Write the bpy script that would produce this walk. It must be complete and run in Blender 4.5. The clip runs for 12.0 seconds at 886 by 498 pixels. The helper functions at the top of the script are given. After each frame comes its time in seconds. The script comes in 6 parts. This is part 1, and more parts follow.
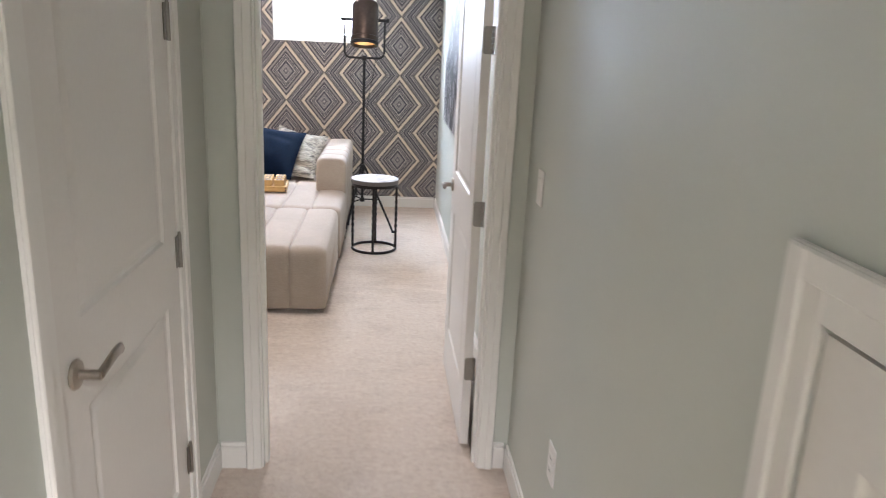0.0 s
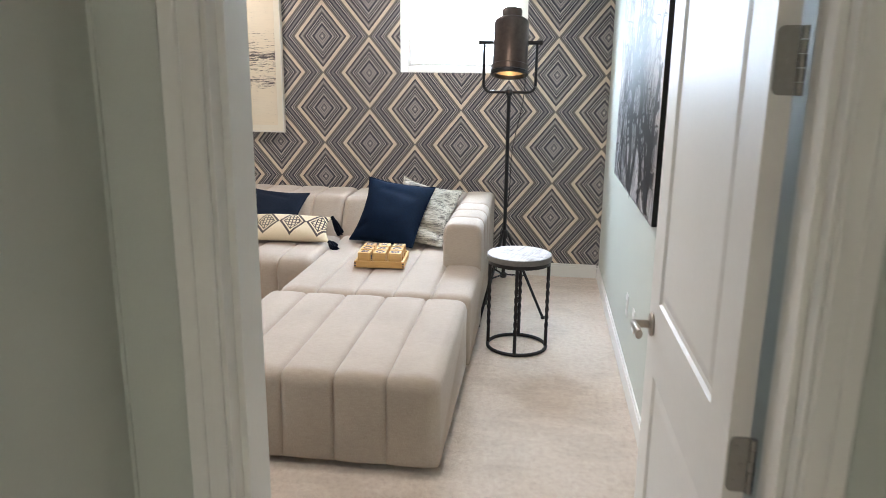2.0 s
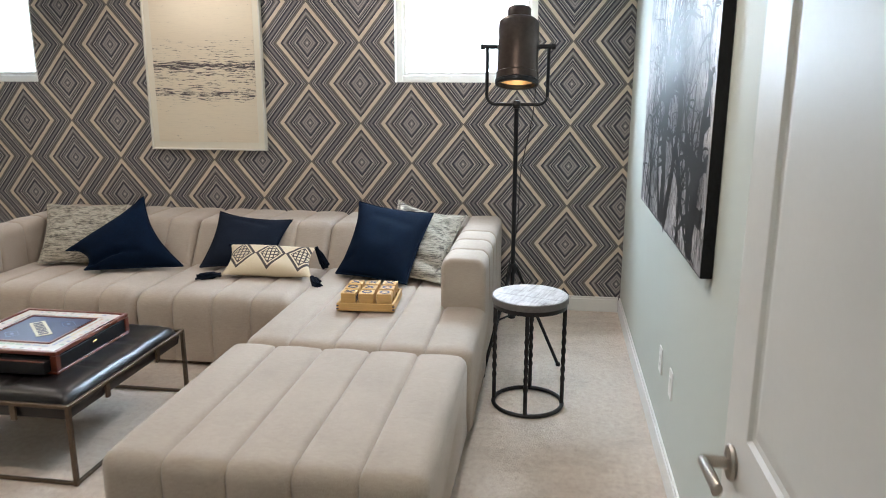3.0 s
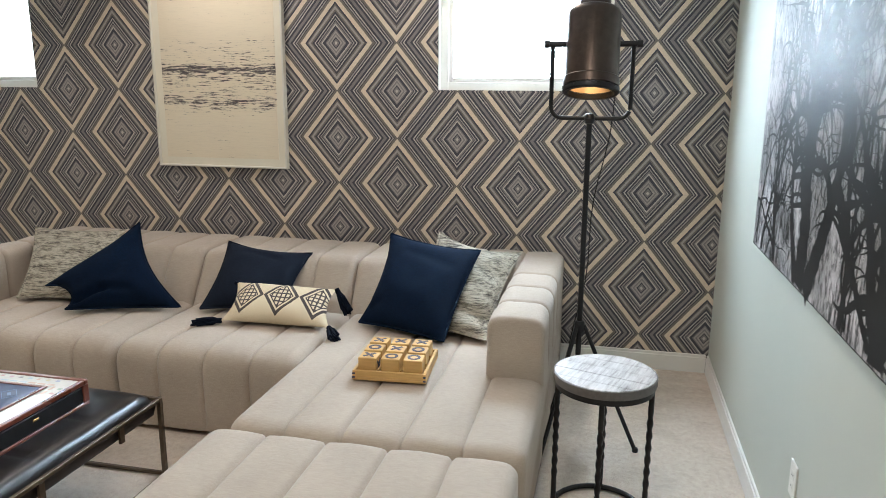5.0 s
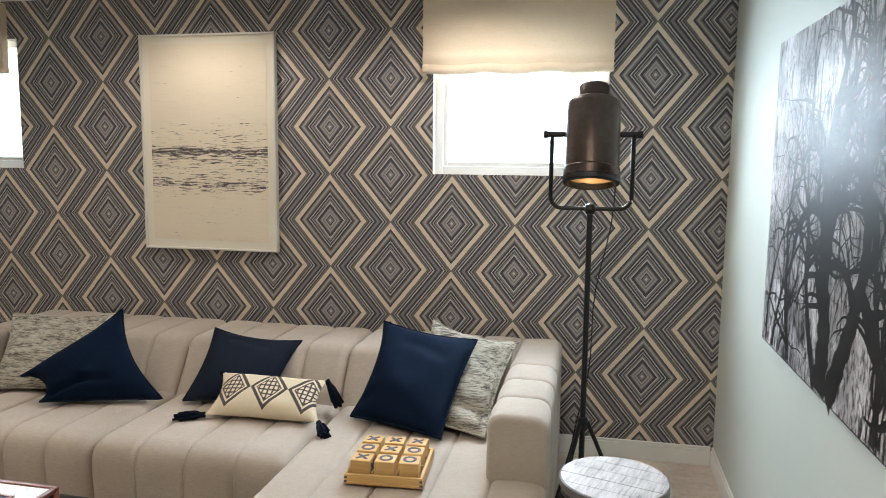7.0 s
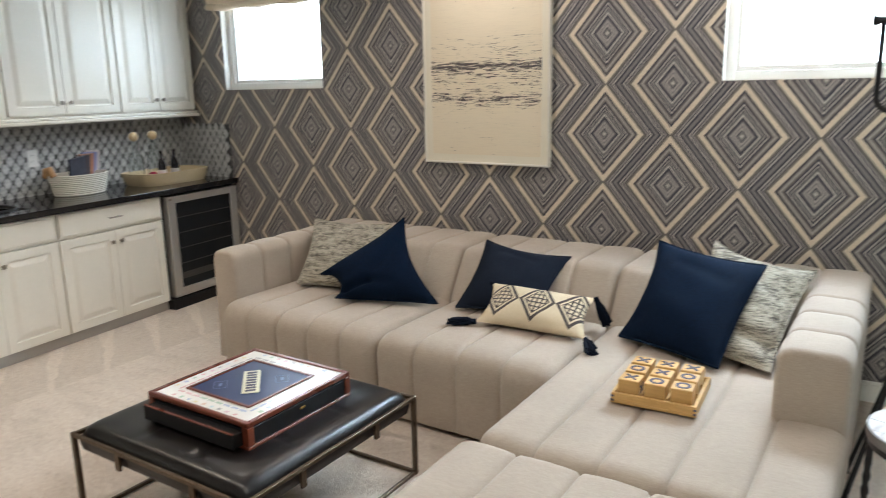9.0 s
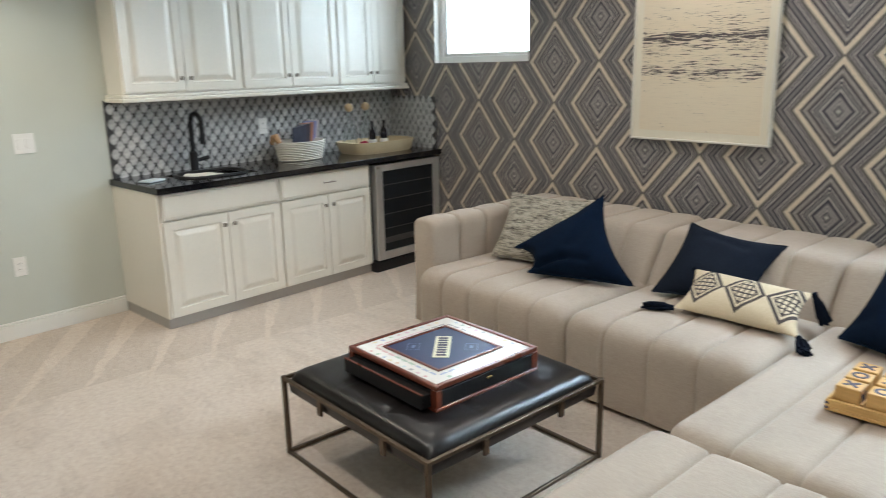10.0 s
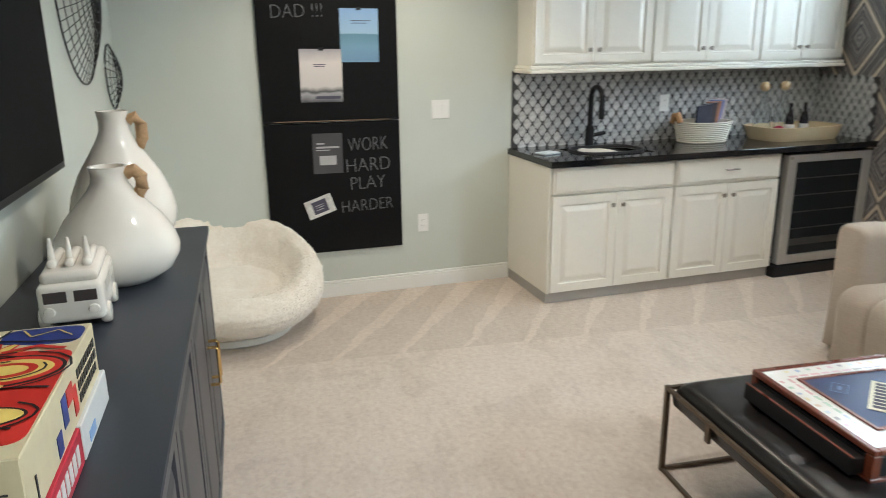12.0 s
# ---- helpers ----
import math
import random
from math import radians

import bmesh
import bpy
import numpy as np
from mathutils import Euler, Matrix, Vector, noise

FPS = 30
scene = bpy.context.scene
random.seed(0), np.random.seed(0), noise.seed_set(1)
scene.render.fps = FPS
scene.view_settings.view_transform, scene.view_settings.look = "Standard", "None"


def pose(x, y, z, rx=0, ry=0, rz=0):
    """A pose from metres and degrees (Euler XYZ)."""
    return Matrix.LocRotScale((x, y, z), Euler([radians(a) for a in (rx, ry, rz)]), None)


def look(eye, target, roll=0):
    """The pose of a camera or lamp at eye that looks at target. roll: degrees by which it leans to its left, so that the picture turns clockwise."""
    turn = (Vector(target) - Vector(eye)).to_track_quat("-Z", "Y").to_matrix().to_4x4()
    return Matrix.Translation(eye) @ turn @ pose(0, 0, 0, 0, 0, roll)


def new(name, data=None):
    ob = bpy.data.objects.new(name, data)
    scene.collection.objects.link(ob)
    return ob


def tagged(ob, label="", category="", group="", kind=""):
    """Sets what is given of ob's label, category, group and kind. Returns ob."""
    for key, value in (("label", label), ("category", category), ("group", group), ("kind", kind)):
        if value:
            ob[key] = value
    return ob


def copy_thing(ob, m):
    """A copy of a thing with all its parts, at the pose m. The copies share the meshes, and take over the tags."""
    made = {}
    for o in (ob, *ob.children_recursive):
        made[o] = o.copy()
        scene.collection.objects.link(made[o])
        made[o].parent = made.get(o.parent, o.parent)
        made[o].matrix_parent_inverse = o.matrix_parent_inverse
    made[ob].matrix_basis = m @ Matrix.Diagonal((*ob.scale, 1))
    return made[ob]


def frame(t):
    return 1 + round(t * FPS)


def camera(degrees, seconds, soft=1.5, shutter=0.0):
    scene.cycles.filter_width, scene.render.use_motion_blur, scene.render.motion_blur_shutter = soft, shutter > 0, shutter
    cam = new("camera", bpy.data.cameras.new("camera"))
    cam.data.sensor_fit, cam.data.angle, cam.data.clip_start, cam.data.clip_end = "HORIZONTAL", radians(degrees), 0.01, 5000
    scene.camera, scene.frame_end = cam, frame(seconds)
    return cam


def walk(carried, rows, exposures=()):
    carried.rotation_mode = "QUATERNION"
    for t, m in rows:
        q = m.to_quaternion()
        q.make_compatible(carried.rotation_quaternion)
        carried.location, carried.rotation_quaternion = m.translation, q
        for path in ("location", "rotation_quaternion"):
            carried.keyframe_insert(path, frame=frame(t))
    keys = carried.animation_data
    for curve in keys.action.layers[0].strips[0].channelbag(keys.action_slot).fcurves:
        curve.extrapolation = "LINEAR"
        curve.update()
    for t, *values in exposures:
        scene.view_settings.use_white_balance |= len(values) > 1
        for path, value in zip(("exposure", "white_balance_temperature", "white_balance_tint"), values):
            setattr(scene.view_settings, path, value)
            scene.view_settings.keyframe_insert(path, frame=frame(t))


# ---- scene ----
cam = camera(62.9, 12.0, soft=0.75, shutter=0.4)
PATH = [
    (0, (0.248, 0.515, 1.65), (0.407, 2.435, 1.115), 2.7),
    (0.5, (0.264, 0.913, 1.687), (0.294, 2.836, 1.14), 2.1),
    (0.7, (0.25, 1.083, 1.662), (0.241, 3.014, 1.141), 1.4),
    (1, (0.279, 1.323, 1.663), (0.182, 3.255, 1.155), 1.1),
    (1.5, (0.316, 1.726, 1.677), (0.088, 3.654, 1.199), 0.7),
    (2, (0.256, 2.119, 1.663), (-0.002, 4.044, 1.186), 0.7),
    (2.5, (0.238, 2.454, 1.659), (-0.042, 4.377, 1.189), 0.4),
    (3, (0.24, 2.815, 1.663), (-0.051, 4.742, 1.21), 0.1),
    (5, (0.121, 3.707, 1.649), (-0.312, 5.612, 1.221), 0.4),
    (5.5, (0.102, 3.799, 1.668), (-0.366, 5.699, 1.256), 0.6),
    (6, (0.066, 3.832, 1.695), (-0.353, 5.76, 1.367), 0.8),
    (6.5, (0.062, 3.819, 1.733), (-0.313, 5.77, 1.502), 0.7),
    (8.5, (-0.016, 3.847, 1.671), (-0.851, 5.625, 1.295), -0.4),
    (9, (-0.01, 3.909, 1.652), (-1.072, 5.546, 1.212), -1.1),
    (9.5, (-0.004, 3.924, 1.651), (-1.272, 5.397, 1.176), -1.2),
    (10, (-0.029, 3.925, 1.64), (-1.485, 5.204, 1.146), -1.2),
    (10.5, (-0.059, 3.908, 1.639), (-1.665, 4.986, 1.133), -1.1),
    (11, (-0.11, 3.898, 1.637), (-1.833, 4.77, 1.116), -1.0),
    (11.5, (-0.23, 3.865, 1.633), (-2.047, 4.514, 1.105), -1.0),
    (12, (-0.37, 3.928, 1.62), (-2.251, 4.342, 1.08), -0.7),
]
EXPOSURES = [(0.0, 0.20, 5900, 21), (1.0, 0.27, 5900, 18), (1.5, 0.20, 5900, 16), (2.0, 0.10, 5900, 15), (2.5, -0.08, 5900, 14), (3.0, -0.22, 5900, 13), (5.0, -0.22, 5950, 11), (6.5, -0.26, 6100, 12), (8.5, -0.17, 6150, 13), (9.5, -0.16, 5900, 9.5), (11.0, -0.10, 5780, 8), (12.0, -0.09, 5830, 8)]
walk(cam, [(t, look(eye, target, roll)) for t, eye, target, roll in PATH], EXPOSURES)

# ---- world and light ----
world = bpy.data.worlds.new("world")
scene.world = world
world.use_nodes = True
wn = world.node_tree
sky = wn.nodes.new("ShaderNodeTexSky")
sky.sky_type = "NISHITA"
sky.sun_disc = False
sky.sun_elevation, sky.sun_rotation = radians(50), radians(160)
wn.nodes["Background"].inputs["Strength"].default_value = 0.12
wn.links.new(sky.outputs[0], wn.nodes["Background"].inputs["Color"])
scene.view_settings.exposure = 0.0


def lamp(name, kind, m, energy, colour, **sizes):
    data = bpy.data.lights.new(name, kind)
    data.energy, data.color = energy, colour
    if kind == "AREA":
        data.shape, data.size, data.size_y = "RECTANGLE", sizes.get("w", 1), sizes.get("h", 1)
    elif kind == "SPOT":
        data.spot_size, data.spot_blend, data.shadow_soft_size = radians(sizes.get("cone", 120)), 0.6, sizes.get("r", 0.06)
    else:
        data.shadow_soft_size = sizes.get("r", 0.05)
    ob = new(name, data)
    ob.matrix_world = m
    return ob


sun = bpy.data.lights.new("sun", "SUN")
sun.energy, sun.angle, sun.color = 2.5, radians(0.6), (1.0, 0.95, 0.88)
sun_ob = new("sun", sun)
sun_ob.matrix_world = look((0, -6, 8), (0, 0, 0))

# ---- plan ----
XE, XW, YN, YS, YH = 0.765, -5.275, 8.06, 3.26, 3.12  # room faces, and the hall face of the door wall
XL, YB = -0.39, -2.2                                   # hall's left wall, and the wall behind
CEIL = 2.74
DOOR_L, DOOR_R, DOOR_H = -0.232, 0.656, 2.06
WIN_Z0, WIN_Z1 = 1.65, 2.50
WINS = ((-4.79, -3.735), (-0.905, 0.105))

# window light: the bright sky that fills both openings
for x0, x1 in WINS:
    lamp("window_light", "AREA", look(((x0 + x1) / 2, YN + 0.32, 2.12), ((x0 + x1) / 2, YN - 1, 1.85)), 38 if x0 < -2 else 175, (0.76, 0.92, 1.0), w=x1 - x0 + 0.1, h=0.95)
# recessed ceiling lamps, above the field of view
CANS = ((-4.1, 4.6), (-2.3, 4.6), (-0.2, 5.1), (-3.5, 6.6), (-2.3, 7.42), (-0.6, 7.42))
for x, y in CANS:
    lamp("unseen_downlight", "SPOT", look((x, y, CEIL - 0.02), (x, y, 0)), 100 if x < -4 else (80 if x > -0.3 else (46 if y > 7 else (36 if x < -3 else 72))), (1.0, 0.83, 0.61) if x < -4 else ((1.0, 0.87, 0.70) if x < -3 or x > -0.3 else (1.0, 0.885, 0.76)), cone=138 if x < -3 else 158, r=0.06)
# unseen fill lamp, added behind the start of the walk to brighten the hallway
lamp("unseen_downlight", "SPOT", look((0.45, -1.1, CEIL - 0.02), (0.45, -1.1, 0)), 630, (1.0, 0.955, 0.87), cone=140, r=0.05)


# ---- material tools ----
class Nodes:
    """Small wrapper to write node graphs as expressions."""

    def __init__(self, name):
        self.mat = bpy.data.materials.new(name)
        self.mat.use_nodes = True
        self.t = self.mat.node_tree
        self.b = self.t.nodes["Principled BSDF"]

    def put(self, socket, value):
        if isinstance(value, bpy.types.NodeSocket):
            self.t.links.new(value, socket)
        else:
            socket.default_value = value

    def math(self, op, a, b=0.0, c=None, clamp=False):
        n = self.t.nodes.new("ShaderNodeMath")
        n.operation, n.use_clamp = op, clamp
        self.put(n.inputs[0], a), self.put(n.inputs[1], b)
        if c is not None:
            self.put(n.inputs[2], c)
        return n.outputs[0]

    def coord(self, which="Object"):
        return self.t.nodes.new("ShaderNodeTexCoord").outputs[which]

    def split(self, v):
        n = self.t.nodes.new("ShaderNodeSeparateXYZ")
        self.t.links.new(v, n.inputs[0])
        return n.outputs

    def join(self, x, y, z):
        n = self.t.nodes.new("ShaderNodeCombineXYZ")
        for i, v in enumerate((x, y, z)):
            self.put(n.inputs[i], v)
        return n.outputs[0]

    def noise(self, v, scale, detail=4.0, rough=0.55, stretch=(1, 1, 1)):
        m = self.t.nodes.new("ShaderNodeMapping")
        m.inputs["Scale"].default_value = stretch
        self.t.links.new(v, m.inputs[0])
        n = self.t.nodes.new("ShaderNodeTexNoise")
        n.inputs["Scale"].default_value, n.inputs["Detail"].default_value, n.inputs["Roughness"].default_value = scale, detail, rough
        self.t.links.new(m.outputs[0], n.inputs["Vector"])
        return n.outputs[0]

    def ramp(self, fac, stops, hard=False):
        n = self.t.nodes.new("ShaderNodeValToRGB")
        n.color_ramp.interpolation = "CONSTANT" if hard else "LINEAR"
        e = n.color_ramp.elements
        while len(e) < len(stops):
            e.new(0.5)
        for el, (p, c) in zip(e, stops):
            el.position, el.color = p, (*c, 1) if len(c) == 3 else c
        self.put(n.inputs[0], fac)
        return n.outputs[0]

    def mix(self, fac, a, b, blend="MIX"):
        n = self.t.nodes.new("ShaderNodeMix")
        n.data_type, n.blend_type = "RGBA", blend
        for sock, v in ((n.inputs[0], fac), (n.inputs[6], a), (n.inputs[7], b)):
            self.put(sock, (*v, 1) if isinstance(v, tuple) and len(v) == 3 else v)
        return n.outputs[2]

    def bump(self, height, strength=0.3, distance=0.01):
        n = self.t.nodes.new("ShaderNodeBump")
        n.inputs["Strength"].default_value, n.inputs["Distance"].default_value = strength, distance
        self.t.links.new(height, n.inputs["Height"])
        self.t.links.new(n.outputs[0], self.b.inputs["Normal"])

    def done(self, colour, rough=0.5, metal=0.0, **more):
        self.put(self.b.inputs["Base Color"], (*colour, 1) if isinstance(colour, tuple) and len(colour) == 3 else colour)
        self.put(self.b.inputs["Roughness"], rough)
        self.b.inputs["Metallic"].default_value = metal
        for k, v in more.items():
            self.put(self.b.inputs[k.replace("_", " ")], v)
        return self.mat


def tone(c, k):
    return tuple(min(1.0, v * k) for v in c)


def plain(name, colour, rough=0.5, metal=0.0, vary=0.06, grain=60.0, wave=2.5, bump=0.05, dist=0.002, stretch=(1, 1, 1), **more):
    """A surface with grain and a broad, faint variation of its colour, in real-world size."""
    n = Nodes(name)
    c = n.coord()
    fine, broad = n.noise(c, grain, 5, stretch=stretch), n.noise(c, wave, 3)
    both = n.math("ADD", n.math("MULTIPLY", fine, 0.5), n.math("MULTIPLY", broad, 0.5))
    col = n.ramp(both, ((0.3, tone(colour, 1 - vary)), (0.7, tone(colour, 1 + vary))))
    if bump:
        n.bump(fine, bump, dist)
    r = n.math("ADD", n.math("MULTIPLY", n.math("SUBTRACT", broad, 0.5), 0.08), rough, clamp=True)
    return n.done(col, r, metal, **more)


def glow(name, colour, strength):
    n = Nodes(name)
    return n.done((0.8, 0.8, 0.8), 0.5, Emission_Color=(*colour, 1), Emission_Strength=strength)


# ---- mesh tools ----
def box(bm, x0, x1, y0, y1, z0, z1, bevel=0.0, segs=2):
    r = bmesh.ops.create_cube(bm, size=1.0)
    vs = r["verts"]
    for v in vs:
        v.co = Vector(((x0 + x1) / 2 + v.co.x * (x1 - x0), (y0 + y1) / 2 + v.co.y * (y1 - y0), (z0 + z1) / 2 + v.co.z * (z1 - z0)))
    if bevel:
        es = list({e for v in vs for e in v.link_edges})
        bmesh.ops.bevel(bm, geom=es, offset=bevel, segments=segs, profile=0.5, affect="EDGES")
    return bm


def boxes(*specs):
    bm = bmesh.new()
    for sp in specs:
        box(bm, *sp)
    return bm


def turn(bm, m, verts=None):
    bmesh.ops.transform(bm, matrix=m, verts=verts or bm.verts)
    return bm


def lathe(profile, n=32, cap=True):
    """Spin (radius, z) pairs about z."""
    bm = bmesh.new()
    rings = []
    for r, z in profile:
        if r < 1e-5:
            rings.append([bm.verts.new((0, 0, z))])
        else:
            rings.append([bm.verts.new((r * math.cos(2 * math.pi * i / n), r * math.sin(2 * math.pi * i / n), z)) for i in range(n)])
    for a, b in zip(rings, rings[1:]):
        for i in range(n):
            j = (i + 1) % n
            q = [a[i % len(a)], a[j % len(a)], b[j % len(b)], b[i % len(b)]]
            q = list(dict.fromkeys(q))
            if len(q) > 2:
                bm.faces.new(q)
    if cap:
        for ring in (rings[0], rings[-1]):
            if len(ring) > 2:
                bm.faces.new(ring)
    bmesh.ops.recalc_face_normals(bm, faces=bm.faces)
    return bm


def tube(bm, pts, r, n=10, twist=None):
    """A round bar along points, with closed ends; twist: (depth, turns) for a twisted bar."""
    pts = [Vector(p) for p in pts]
    rings = []
    for k, p in enumerate(pts):
        d = (pts[min(k + 1, len(pts) - 1)] - pts[max(k - 1, 0)]).normalized()
        side = d.cross(Vector((0, 0, 1)) if abs(d.z) < 0.95 else Vector((1, 0, 0))).normalized()
        up = side.cross(d)
        ring = []
        for i in range(n):
            a = 2 * math.pi * i / n
            rr = r
            if twist:
                rr = r * (1 + twist[0] * math.cos(2 * a + twist[1] * 2 * math.pi * k / (len(pts) - 1)))
            ring.append(bm.verts.new(p + rr * (math.cos(a) * side + math.sin(a) * up)))
        rings.append(ring)
    for a, b in zip(rings, rings[1:]):
        for i in range(n):
            bm.faces.new((a[i], a[(i + 1) % n], b[(i + 1) % n], b[i]))
    bm.faces.new(rings[0][::-1]), bm.faces.new(rings[-1])
    return bm


def bars(specs, r, n=10):
    bm = bmesh.new()
    for pts in specs:
        tube(bm, pts, r, n)
    return bm


def arc(c, r, a0, a1, n, plane="xz"):
    out = []
    for i in range(n + 1):
        a = radians(a0 + (a1 - a0) * i / n)
        u, w = r * math.cos(a), r * math.sin(a)
        out.append((c[0] + u, c[1], c[2] + w) if plane == "xz" else (c[0] + u, c[1] + w, c[2]) if plane == "xy" else (c[0], c[1] + u, c[2] + w))
    return out


def thing(name, m, label, category, group="", kind=""):
    ob = new(name)
    ob.empty_display_size = 0.1
    ob.matrix_world = m
    return tagged(ob, label, category, group, kind)


def part(name, bm, material, parent=None, label="", smooth=False, angle=40):
    me = bpy.data.meshes.new(name)
    bmesh.ops.recalc_face_normals(bm, faces=bm.faces)
    bm.to_mesh(me)
    bm.free()
    if smooth:
        me.shade_smooth()
        me.set_sharp_from_angle(angle=radians(angle))
    for m in material if isinstance(material, (list, tuple)) else (material,):
        me.materials.append(m)
    ob = new(name, me)
    ob.parent = parent
    return tagged(ob, label)


def again(name, ob, m, parent=None, label=""):
    """Another object on the same mesh."""
    o = new(name, ob.data)
    o.parent = parent
    o.matrix_basis = m
    return tagged(o, label)


def solid(name, bm, material, label, category, group="", kind="", m=None, smooth=False):
    ob = part(name, bm, material, None, "", smooth)
    if m is not None:
        ob.matrix_world = m
    return tagged(ob, label, category, group, kind)


def structure(name, bm, material, label="", category="", smooth=False):
    return tagged(part(name, bm, material, None, "", smooth), label, category, "", "structure")

# ---- materials ----
def carpet_material():
    n = Nodes("cream_carpet")
    c = n.coord()
    tuft, clump = n.noise(c, 420, 3), n.noise(c, 34, 6, 0.75)
    warp = n.t.nodes.new("ShaderNodeTexNoise")
    warp.inputs["Scale"].default_value, warp.inputs["Detail"].default_value, warp.inputs["Distortion"].default_value = 1.7, 4.0, 1.6
    n.t.links.new(c, warp.inputs["Vector"])
    sweep = n.noise(c, 3.4, 5, 0.62, (0.7, 2.6, 1))
    pile = n.ramp(n.math("ADD", n.math("MULTIPLY", tuft, 0.45), n.math("MULTIPLY", clump, 0.55)), ((0.36, (0.62, 0.495, 0.40)), (0.50, (0.80, 0.675, 0.565)), (0.62, (0.90, 0.80, 0.69))))
    marks = n.ramp(n.math("ADD", n.math("MULTIPLY", warp.outputs[0], 0.55), n.math("MULTIPLY", sweep, 0.45)), ((0.43, (0.89, 0.875, 0.86)), (0.49, (0.97, 0.965, 0.96)), (0.57, (1.0, 1.0, 1.0))))
    x, y, z = n.split(c)
    wob = n.math("MULTIPLY", n.noise(c, 5, 3), 0.10)
    saw = n.math("FRACT", n.math("DIVIDE", n.math("ADD", n.math("ADD", n.math("ADD", y, n.math("MULTIPLY", x, 0.55)), wob), 20.0), 0.36))
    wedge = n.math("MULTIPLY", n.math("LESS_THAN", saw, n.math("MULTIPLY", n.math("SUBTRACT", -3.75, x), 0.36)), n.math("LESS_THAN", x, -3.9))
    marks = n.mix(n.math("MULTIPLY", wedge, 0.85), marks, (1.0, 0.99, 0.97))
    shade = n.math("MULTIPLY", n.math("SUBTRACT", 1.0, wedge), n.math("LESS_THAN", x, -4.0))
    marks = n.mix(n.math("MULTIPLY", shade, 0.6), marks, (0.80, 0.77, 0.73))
    n.bump(n.math("ADD", n.math("MULTIPLY", clump, 0.7), n.math("MULTIPLY", tuft, 0.5)), 0.8, 0.02)
    return n.done(n.mix(1.0, pile, marks, "MULTIPLY"), 0.95, Sheen_Weight=0.25)


def wallpaper_material():
    """Diamonds with concentric printed stripes in two staggered columns."""
    n = Nodes("diamond_wallpaper")
    x, y, z = n.split(n.coord())
    x = n.math("ADD", x, n.math("MULTIPLY", n.math("MAXIMUM", n.math("ADD", x, 1.17), 0.0), 0.022))
    wob = n.math("MULTIPLY", n.math("SUBTRACT", n.noise(n.coord(), 14, 3), 0.5), 0.006)
    cx, hz = 0.3875, 0.572

    def ring(x0, z0):
        dx = n.math("PINGPONG", n.math("ADD", x, -x0 + 40 * cx), cx)
        dz = n.math("PINGPONG", n.math("ADD", n.math("ADD", z, wob), -z0 + 10 * hz), hz / 2)
        return n.math("ADD", n.math("DIVIDE", dx, 0.236), n.math("DIVIDE", dz, hz / 2))

    d = n.math("MINIMUM", ring(-1.164, 1.07), ring(-1.164 + cx, 1.07 + hz / 2))
    along = n.math("MULTIPLY", n.math("SUBTRACT", n.noise(n.coord(), 55, 3, 0.6), 0.5), 0.016)
    dd = n.math("ADD", d, along)
    navy, brown, grey = (0.050, 0.048, 0.064), (0.165, 0.145, 0.132), (0.205, 0.192, 0.190)
    pale, mid, cream = (0.51, 0.465, 0.43), (0.36, 0.33, 0.31), (0.68, 0.585, 0.46)
    rings = ((0.0, pale), (0.04, grey), (0.09, navy), (0.125, mid), (0.17, grey), (0.215, mid), (0.25, grey), (0.29, navy), (0.365, pale), (0.405, grey), (0.45, navy), (0.475, mid), (0.51, navy),
             (0.56, pale), (0.595, navy), (0.65, brown), (0.70, mid), (0.76, brown), (0.80, navy), (0.852, cream), (0.99, brown), (1.06, navy), (1.09, mid), (1.125, navy), (1.17, pale), (1.205, navy), (1.275, grey))
    print_ = n.ramp(n.math("DIVIDE", dd, 1.35), [(p / 1.35, c) for p, c in rings], True)
    weave = n.noise(n.coord(), 260, 3)
    thread = n.noise(n.join(n.math("MULTIPLY", d, 3.0), n.noise(n.coord(), 8, 2), 0.0), 22, 3, 0.7)
    tint = n.ramp(n.math("ADD", n.math("MULTIPLY", weave, 0.5), n.math("MULTIPLY", thread, 0.5)), ((0.34, (0.80, 0.80, 0.81)), (0.66, (1.16, 1.15, 1.12))))
    n.bump(weave, 0.12, 0.002)
    return n.done(n.mix(1.0, print_, tint, "MULTIPLY"), 0.55)


def fabric_material(name, colour, dark, sheen=0.2, spec=0.4):
    n = Nodes(name)
    c = n.coord()
    weave = n.noise(c, 520, 3, 0.6, (1, 1, 0.25))
    slub = n.noise(c, 160, 3, 0.6, (0.2, 1, 1.6))
    broad = n.noise(c, 3.0, 3)
    f = n.math("ADD", n.math("MULTIPLY", weave, 0.45), n.math("ADD", n.math("MULTIPLY", slub, 0.3), n.math("MULTIPLY", broad, 0.25)))
    col = n.ramp(f, ((0.32, dark), (0.66, colour)))
    n.bump(n.math("ADD", weave, slub), 0.25, 0.0015)
    return n.done(col, 0.9, Sheen_Weight=sheen, Sheen_Roughness=0.5, Specular_IOR_Level=spec)


M_CARPET = carpet_material()
M_PAPER = wallpaper_material()
M_SAGE = plain("sage_wall_paint", (0.545, 0.57, 0.515), 0.6, vary=0.03, grain=240, bump=0.12, dist=0.0015)
M_CEIL = plain("ceiling_paint", (0.80, 0.79, 0.76), 0.8, vary=0.02, grain=150, bump=0.2)
M_TRIM = plain("white_trim_paint", (0.78, 0.77, 0.73), 0.35, vary=0.02, grain=90, bump=0.03)
M_DOOR = plain("white_door_paint", (0.75, 0.73, 0.69), 0.46, vary=0.025, grain=70, bump=0.04)
M_CAB = plain("antique_white_lacquer", (0.80, 0.765, 0.68), 0.32, vary=0.03, grain=50, bump=0.03)
